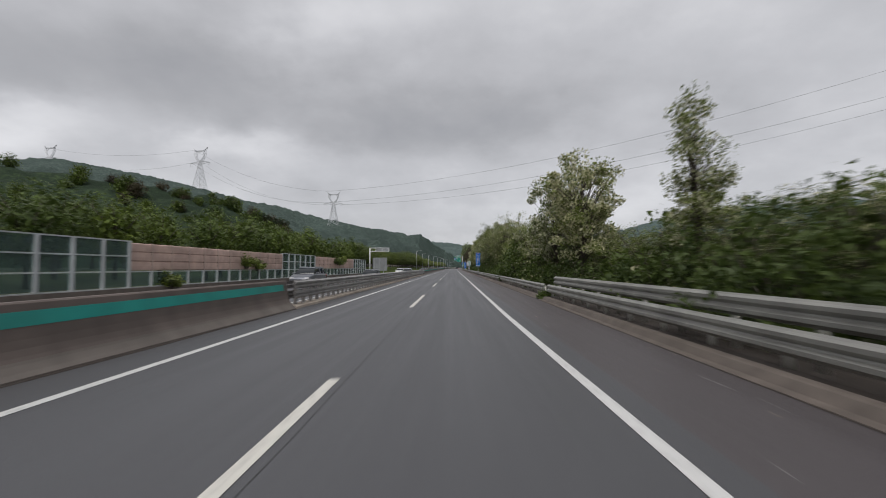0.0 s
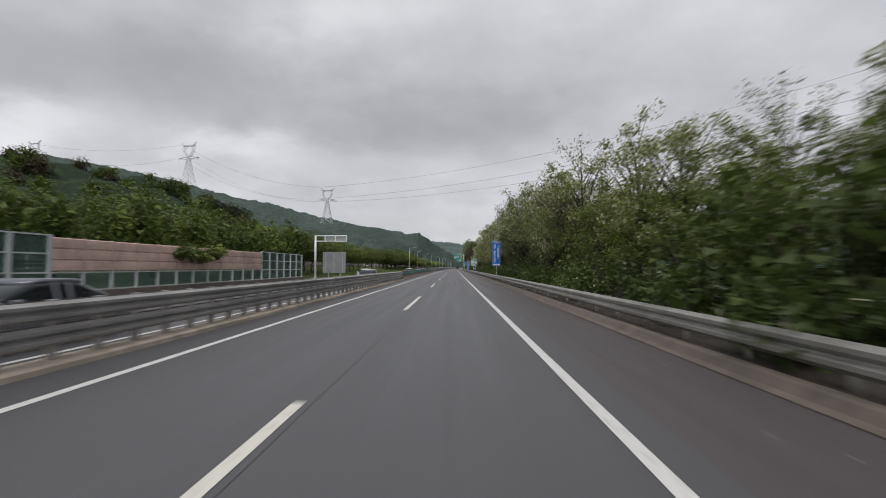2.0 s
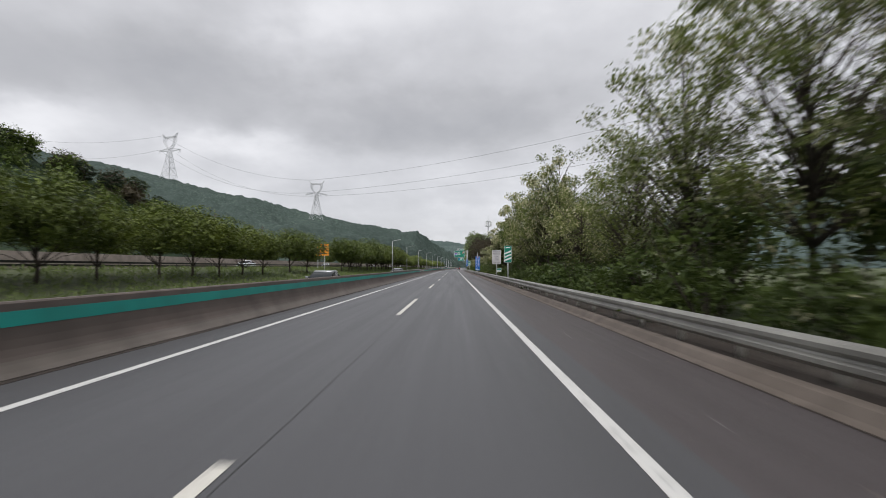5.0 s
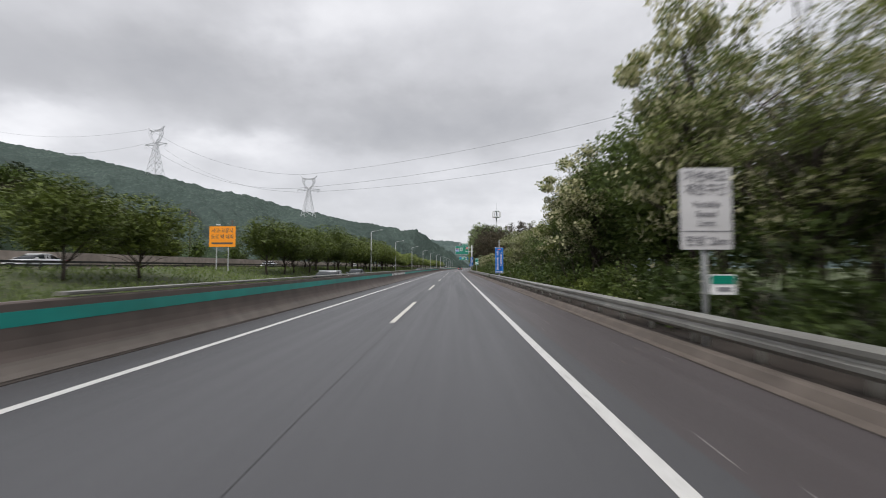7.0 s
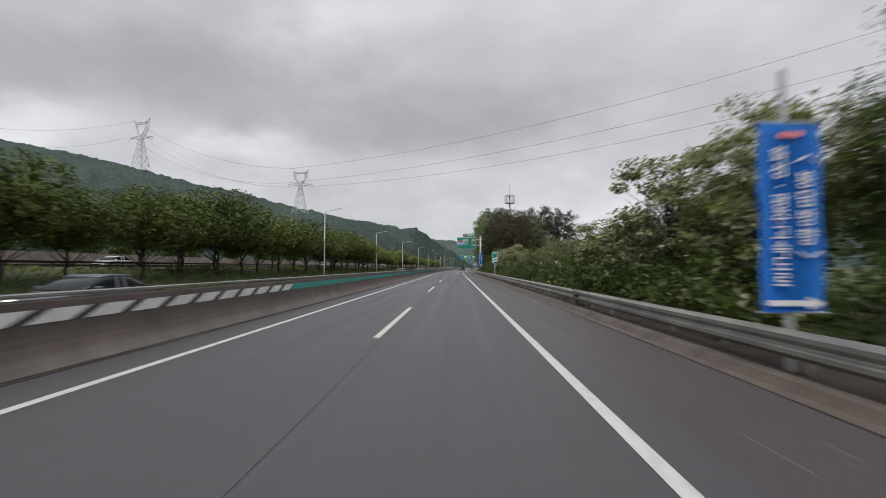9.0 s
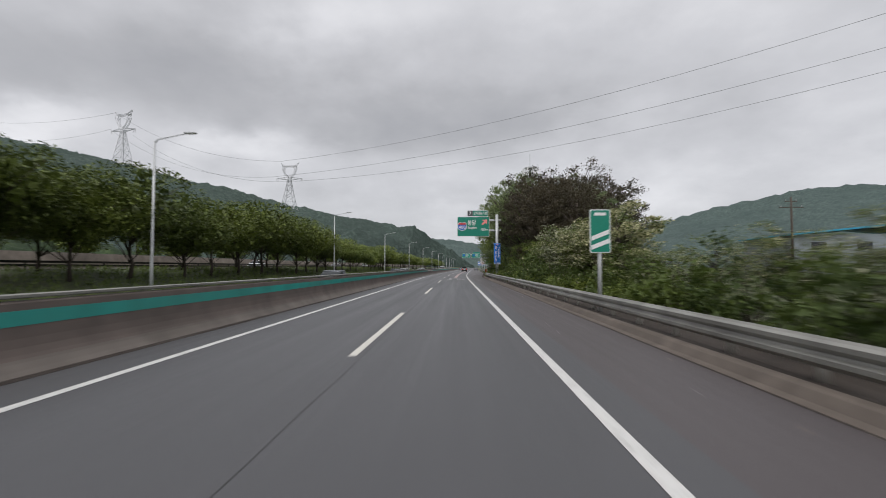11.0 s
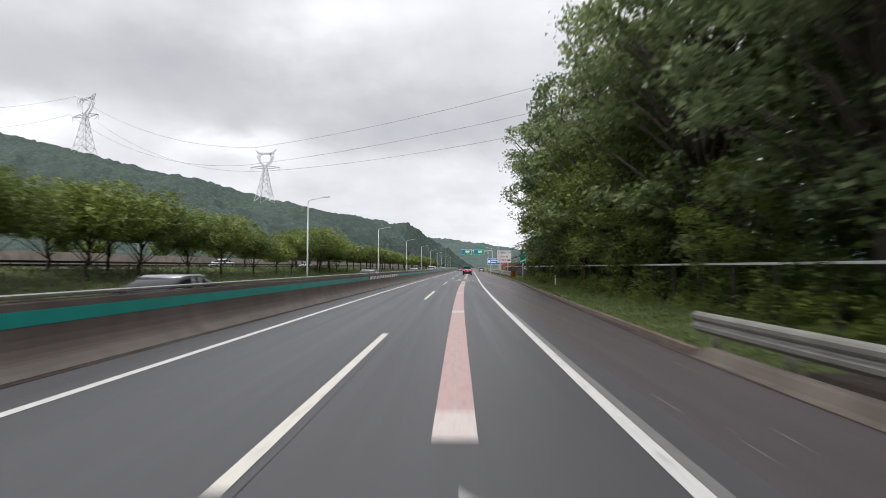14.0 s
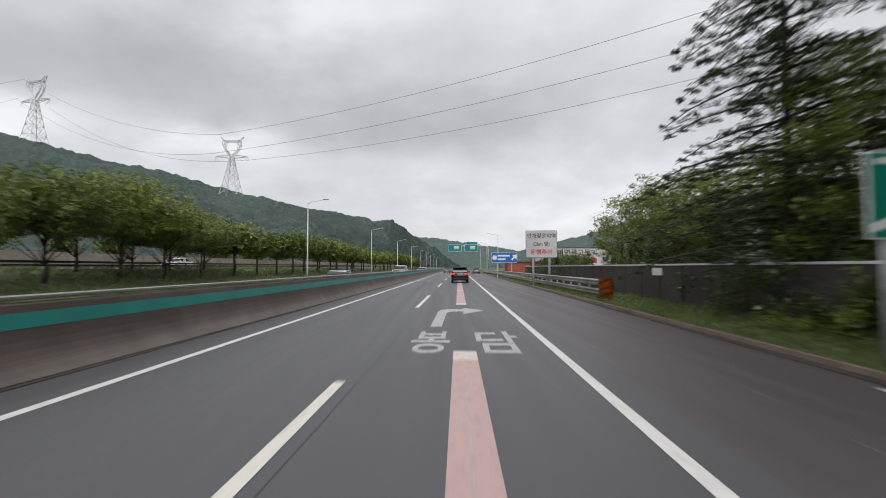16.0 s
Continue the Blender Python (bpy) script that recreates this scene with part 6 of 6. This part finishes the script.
# heights of the tree line along the road
LINE_Y = (-20, 0, 12, 20, 24, 28, 33, 40, 46, 52, 58, 62, 67, 72, 80, 86, 91, 97, 109, 122, 127, 132, 136, 141, 146, 150, 154, 158, 163, 168, 173, 179, 184, 187, 190, 194, 199, 203, 205, 209, 213, 221, 233, 243, 251, 255, 260, 266, 272, 280, 292)
LINE_H = (4.5, 4, 4.0, 4.0, 3.6, 4.4, 5.4, 7.4, 5.3, 6.5, 8, 10, 6.4, 11, 8.8, 9.6, 11.2, 12, 11.5, 11, 8, 6.5, 7.5, 11.5, 10.6, 8.6, 7.6, 10.6, 11.2, 10.0, 8.8, 8.2, 7.4, 7.0, 5.6, 7.1, 6.5, 6.4, 6.0, 5.0, 4.3, 4.2, 4.1, 2.8, 2.7, 4.0, 5.2, 5.2, 4.8, 5.5, 7)


def tree_line(y):
    return float(np.interp(y, LINE_Y, LINE_H))


y, i = -16.0, 0
while y < 274:
    h = tree_line(y)
    if 164 < y < 190:
        plant(deep[i % 2], 9.6 + rng.uniform(-0.3, 0.5), y, max(0.5, h / 15.6), tall=h / 15.2)
    else:
        plant(loc[i % 4], 9.3 + rng.uniform(-0.5, 0.6), y, max(0.55, h / 10.6), tall=h / 10.4)
    i += 1
    y += 3.2 + 0.16 * h + rng.uniform(-0.5, 0.5)
plant(loc[0], 9.3, 39.5, 0.8, tall=0.78)
plant(slim, 8.4, 15.4, 0.62, tall=0.78)
for y, s in ((-6, 1.2), (-1, 1.25), (3.5, 1.2), (7.5, 1.25), (11.5, 1.2), (19.5, 1.25), (43.5, 1.5), (47.5, 1.7), (51.5, 1.6)):
    plant(shr[2], 8.9 + rng.uniform(-0.2, 0.4), y, s)
pale = broad_tree("locust_tree", "locust tree in full pale blossom", 24, 10.0, 2.7, 3.0, M_LOCUST, 84, 4300, 0.18, 1.4, 1.0, LG, spread=0.7, stem=0.5, twigs=84)
plant(pale, 7.8, 26.8, 0.85, tall=0.89)
plant(pale, 8.0, 34.8, 0.85, tall=0.92)
plant(pale, 8.8, 30.4, 0.8, tall=0.9)
plant(pale, 8.2, 174.5, 0.88, tall=0.92)
plant(pale, 8.0, 170.3, 0.9, tall=0.84)
plant(pale, 8.3, 179, 0.75, tall=0.65)
for py, ph in ((47, 0.62), (76, 0.95), (104, 1.05), (142, 1.15), (161, 1.18), (205, 0.63), (211, 0.44), (254, 0.5), (258, 0.46), (263, 0.5)):
    plant(pale, 8.3 + rng.uniform(-0.2, 0.5), py, 0.85, tall=ph)
for y in stations(-10, 272, 7.0):
    if 244 < y < 268:
        continue
    h = tree_line(y)
    plant(back[rng.randrange(2)], 13.2 + rng.uniform(-0.8, 1), y, max(0.6, h / 12), tall=h * 0.65 / 10)
for y in (5, 9, 13, 17.5, 22):
    plant(back[rng.randrange(2)], 11.6, y, 0.48, tall=0.4)
for x, y, s in ((11.2, 146, 0.62), (11.0, 152, 0.55), (10.2, 197.5, 0.42), (10.4, 202.5, 0.4)):
    plant(deep[rng.randrange(2)], x, y, s)
plant(pale, 8.7, 200, 0.8, tall=0.63)
for y, s in ((137, 0.42), (143, 0.5), (149, 0.5), (155, 0.48), (161, 0.5)):
    plant(deep[rng.randrange(2)], 12.4, y, s)
for y in stations(-12, 276, 12.0):
    if 244 < y < 274:
        continue
    plant(wood[rng.randrange(2)], 18 + rng.uniform(-1.5, 1.5), y, max(0.35, tree_line(y) * 0.055))
for y in stations(-14, 292, 2.6):
    plant(shr[rng.randrange(3)], 7.5 + rng.uniform(-0.3, 0.9), y + rng.uniform(-0.8, 0.8), rng.uniform(0.75, 1.1))

BANK = [(12.6, 276, 2, 0.70), (11.4, 280.5, 2, 0.8), (17.0, 281, 0, 0.66), (28, 311, 2, 1.25), (24, 317, 2, 1.32), (12.5, 282, 2, 0.8), (11.0, 286, 2, 0.9), (15.5, 285, 2, 0.95), (13.5, 292, 2, 1.02), (10.8, 294, 2, 1.0), (17.5, 294, 0, 1.0), (11.5, 300, 4, 1.05), (16, 301, 0, 1.05), (10.4, 306, 1, 1.12), (14.5, 311, 5, 1.1), (10.4, 314, 0, 1.2), (10.4, 324, 0, 1.32), (15, 326, 4, 1.1), (13.5, 318, 1, 1.15), (14, 335, 0, 1.2), (10.2, 332, 1, 1.22), (9.8, 339, 1, 1.25), (13.5, 358, 4, 0.42), (14.8, 366, 4, 0.44), (17.5, 374, 5, 0.42), (14.5, 342, 0, 1.1), (10.2, 353.8, 3, 0.98), (13.5, 343, 4, 1.05), (17, 361, 1, 0.45), (19, 382, 1, 0.5), (24, 395, 0, 0.4)]
for x, y, k, s in BANK:
    plant((dark + pine + deep)[k], x, y, s)
for x, y, k, s in ((13.0, 353, 2, 0.8), (11.6, 364, 2, 0.62), (12.6, 369, 1, 0.7), (13.2, 376, 2, 0.6), (15, 383, 1, 0.5)):
    plant(loc[k], x, y, s)
young = broad_tree("young_tree", "young broad-leaved tree in fresh yellow-green leaf", 81, 7.0, 2.4, 1.0, M_FRESH_LEAF, 80, 9000, 0.125, 0.7, 0.0, "young trees by the road", spread=0.8, stem=0.5, twigs=30)
for x, y, s in ((10.0, 311, 0.8), (9.9, 317, 0.95), (10.0, 323, 0.85), (9.8, 329, 0.9), (9.9, 335, 0.75), (10.8, 351.5, 1.1), (11.9, 371, 1.0), (12.6, 366, 1.0), (12.4, 361.5, 0.95), (12.5, 346, 0.9), (9.2, 319.5, 1.5), (9.0, 327.5, 1.65), (9.1, 336, 1.5), (8.8, 54, 0.66), (9.0, 58.5, 0.72), (9.2, 63, 0.8), (9.2, 68, 0.8), (9.4, 74, 0.9), (8.7, 277, 0.62), (9.2, 282.5, 0.7), (8.6, 288, 0.66), (9.0, 294, 0.62)):
    plant(young, x, y, s)
tall = broad_tree("leafy_tree", "very tall leafy tree with a crown high over the fence", 84, 18.0, 5.4, 8.0, M_HAZED_DARK_LEAF, 120, 15000, 0.21, 9.2, 0.0, "dark trees on the bank", spread=1.0, layer=0.6, stem=0.7, twigs=40)
plant(tall, 10.2, 347.0, 1.05)
for y in stations(296, 352, 3.5):
    plant(shr[rng.randrange(3)], 13.5 + rng.uniform(-0.5, 1.5), y, rng.uniform(1.5, 1.9))
for y in stations(298, 396, 2.2):
    plant(shr[rng.randrange(3)], 10.1 + rng.uniform(-0.2, 0.9), y, rng.uniform(0.65, 0.9))
light_shrub = shrub("shrub", "yellow-green roadside shrub in fresh leaf", 44, 2.6, 2.1, M_FRESH_LEAF, 1600, 0.15, "light shrubs by the road")
for y in stations(299, 350, 2.4):
    plant(light_shrub, 9.25 + rng.uniform(-0.15, 0.3), y, rng.uniform(0.42, 0.68))
    plant(light_shrub, 8.2 + rng.uniform(-0.3, 0.2), y + rng.uniform(0.6, 1.6), rng.uniform(0.18, 0.3))
for y in stations(163, 181, 2.6) + stations(246, 297, 2.3):
    plant(light_shrub, 7.3 + rng.uniform(-0.3, 0.5), y, rng.uniform(0.5, 0.78))
for y in stations(345.5, 353, 1.9):
    plant(shr[rng.randrange(3)], 9.3, y, 0.75)
for y in stations(400, 560, 7):
    plant(wood[rng.randrange(2)], 17 + (y - 400) * 0.1 + rng.uniform(-2, 3), y, rng.uniform(0.3, 0.5))

# ---- street trees beyond the oncoming carriageway ----
SG = "street trees beyond the oncoming carriageway"
SL = "rounded street tree with a dense green crown"
st = [broad_tree("street_tree", SL, 90 + i, 7.0, 4.0 + 0.25 * i, 1.5, M_STREET_LEAF, 74, 7600, 0.195, 1.7, 0.0, SG, stem=0.7, twigs=14, dome=1100) for i in range(3)]
# Street trees further on; their lighter leaf colour stands in for brighter light.
fresh = [broad_tree("street_tree", "street tree with brighter light put into its leaf colour", 100 + i, 7.0, 4.3, 1.5, M_LIT_ROW_LEAF, 74, 8200, 0.19, 2.15, 0.0, SG, stem=0.7, twigs=14, dome=1100) for i in range(2)]
st_far = [broad_tree("street_tree", SL, 95 + i, 7.0, 3.5, 2.0, M_LIT_ROW_LEAF if i else M_STREET_LEAF, 50, 1800, 0.34, 1.8, 0.0, SG, dome=350) for i in range(2)]


def varied(y):
    """A tree's breadth and turn, and its height."""
    k = rng.uniform(0.82, 1.08) * size_at(y)
    return k * 0.93, None, None, k


def size_at(y):
    return float(np.interp(y, (110, 148, 153, 166, 172, 184, 205, 228, 236, 246, 280, 289, 298, 306, 314, 333, 346, 350, 358, 363, 369, 377, 382, 388, 395, 410, 640), (1.0, 0.98, 0.86, 0.86, 1.05, 1.05, 1.05, 1.12, 1.26, 1.2, 1.25, 1.36, 1.3, 1.28, 1.12, 1.06, 0.96, 0.78, 0.76, 0.95, 1.12, 1.17, 0.92, 0.9, 1.0, 0.98, 0.95)))


ROW = stations(112, 148, 6.0) + [152, 158, 164, 175, 181, 207] + stations(212, 404, 6.0) + stations(410, 640, 7.0)
for y in ROW:
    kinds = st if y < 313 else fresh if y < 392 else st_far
    plant(kinds[rng.randrange(len(kinds))], -26.4 + rng.uniform(-0.5, 0.5), y + rng.uniform(-0.6, 0.6), *varied(y))
    if y > 210 and rng.random() < (0.7 if 278 < y < 316 else 0.45 if 225 < y < 330 else 0.25):
        plant(kinds[rng.randrange(len(kinds))], -31.5 + rng.uniform(-0.6, 0.6), y + 2.5, rng.uniform(0.8, 1.0) * size_at(y))
for y in stations(-30, 108, 4.6):
    low = float(np.interp(y, (30, 70, 108), (0.8, 0.9, 1.0)))
    plant(wood[rng.randrange(2)], -26.0 + rng.uniform(-1.5, 1.5), y, rng.uniform(0.7, 0.86) * low)
    plant(wood[rng.randrange(2)], -34 + rng.uniform(-3, 3), y, rng.uniform(0.72, 0.92) * low)
    if rng.random() < 0.5:
        plant(wood[rng.randrange(2)], -43 + rng.uniform(-3, 3), y, rng.uniform(0.72, 0.9))
for y in stations(112, 560, 10):
    plant((wood + st_far)[rng.randrange(4)], -53 + rng.uniform(-4, 3), y, rng.uniform(0.6, 0.95), z=1.4)


# trees that cover the knoll
far_wood = [broad_tree("woodland_tree", "dark leafy tree standing on the knoll", 85 + i, 10.0, 3.8, 2.5, (M_WOOD_LEAF, M_WOOD_LEAF, M_DRY_PINE)[i], 40, 850, 0.46, 1.0, 0.0, "trees on the knoll", dome=220) for i in range(3)]
for i in range(130):
    f = rng.uniform(2.2, 6.5)
    k = int(f)
    a = Vector(KNOLL_TOP[k]).lerp(Vector(KNOLL_TOP[k + 1]), f - k)
    b = Vector(KNOLL_FOOT[k]).lerp(Vector(KNOLL_FOOT[k + 1]), f - k)
    q = rng.uniform(-0.02, 0.8) if i % 3 else rng.uniform(-0.03, 0.12)
    p = a.lerp(b, q)
    z = b.z + (a.z - b.z) * (1 - max(q, 0) ** 0.85)
    plant(far_wood[rng.randrange(3) if q < 0.25 else rng.randrange(2)], p.x, p.y, rng.uniform(0.6, 0.95), z=z - 1.8)

# old pines on the knoll
KP = "pines on the knoll"
kp = broad_tree("pine_tree", "dark old pine with flat layered boughs on the knoll", 75, 8.0, 2.6, 4.0, M_PINE, 44, 3000, 0.28, 3.0, 0.0, KP, spread=0.8, layer=0.3, stem=0.8, twigs=20)
for x, y, z, s in ((-85, 219, 20.5, 0.95), (-87, 231, 18.5, 0.8), (-90, 208, 21.5, 1.0), (-84, 209, 20.0, 0.95), (-84, 234, 15.5, 0.7), (-103, 202, 29, 0.9), (-97, 209, 25, 0.8)):
    plant(kp, x, y, s, z=z - 2.0)

# climbing plants hanging on the noise wall
vine = shrub("climbing_plant", "leafy climbing plant hanging on the noise wall", 55, 1.2, 0.8, M_STREET_LEAF, 420, 0.16)
vine.matrix_basis = pose(-19.45, 41.2, 1.7)
for y, z in ((43.4, 1.5), (72.6, 2.3), (73.8, 2.2), (75.0, 2.1), (76.3, 2.3), (77.5, 2.45), (30.0, 0.3)):
    copy_thing(vine, pose(-19.45, y, z, 0, 0, 47 * y))


# ---- grass: blades on the verges ----
def grass(label, x0, x1, y0, y1, count, size, seed, mat=M_GRASS):
    r = np.random.default_rng(seed)
    ys = r.uniform(y0, y1, count)
    xs = x0 + (x1 - x0) * r.random(count)
    if x0 > 5:
        low = np.array([edge_right(y) + 0.35 for y in ys])
        xs = np.maximum(x0, low) + (x1 - np.maximum(x0, low)) * r.random(count)
    cs = [(x + cx(y), y, ground_rise(x, y) + size * 0.4) for x, y in zip(xs, ys)]
    me = leaf_cloud("grass", mat, cs, np.full((count, 3), size * 0.8), np.full(count, 3), size, r, 2.2, 0.25)
    tagged(new("grass", me), label, "grass", kind="stuff")


grass("rough grass on the verge beyond the oncoming carriageway", -34, -19.9, 96, 430, 17000, 0.34, 1)
grass("bright grass between the kerb and the fence", 5.2, 8.9, 300, 400, 17000, 0.15, 2)
grass("weeds behind the right guard rail", 6.1, 7.8, -10, 299, 13000, 0.22, 3, M_WEED)

# weeds by the kerb gap and fine litter on the hard shoulder
weed = shrub("weed", "clump of weeds growing in the kerb gap", 57, 0.4, 0.3, M_SHRUB, 500, 0.08)
weed.matrix_basis = pose(4.95, 24.0, 0.0)
lr = np.random.default_rng(9)
lc = [(x + cx(y), y, 0.006) for x, y in zip(4.55 - lr.random(700) ** 2 * 2.0, lr.uniform(-5, 420, 700))]
litter = leaf_cloud("litter", M_STRIP, lc, np.full((700, 3), 0.004), np.ones(700, int), 0.06, lr, 0.02, 0.6)
tagged(new("litter", litter), "scattered chips and dead leaves on the hard shoulder", "litter", kind="stuff")
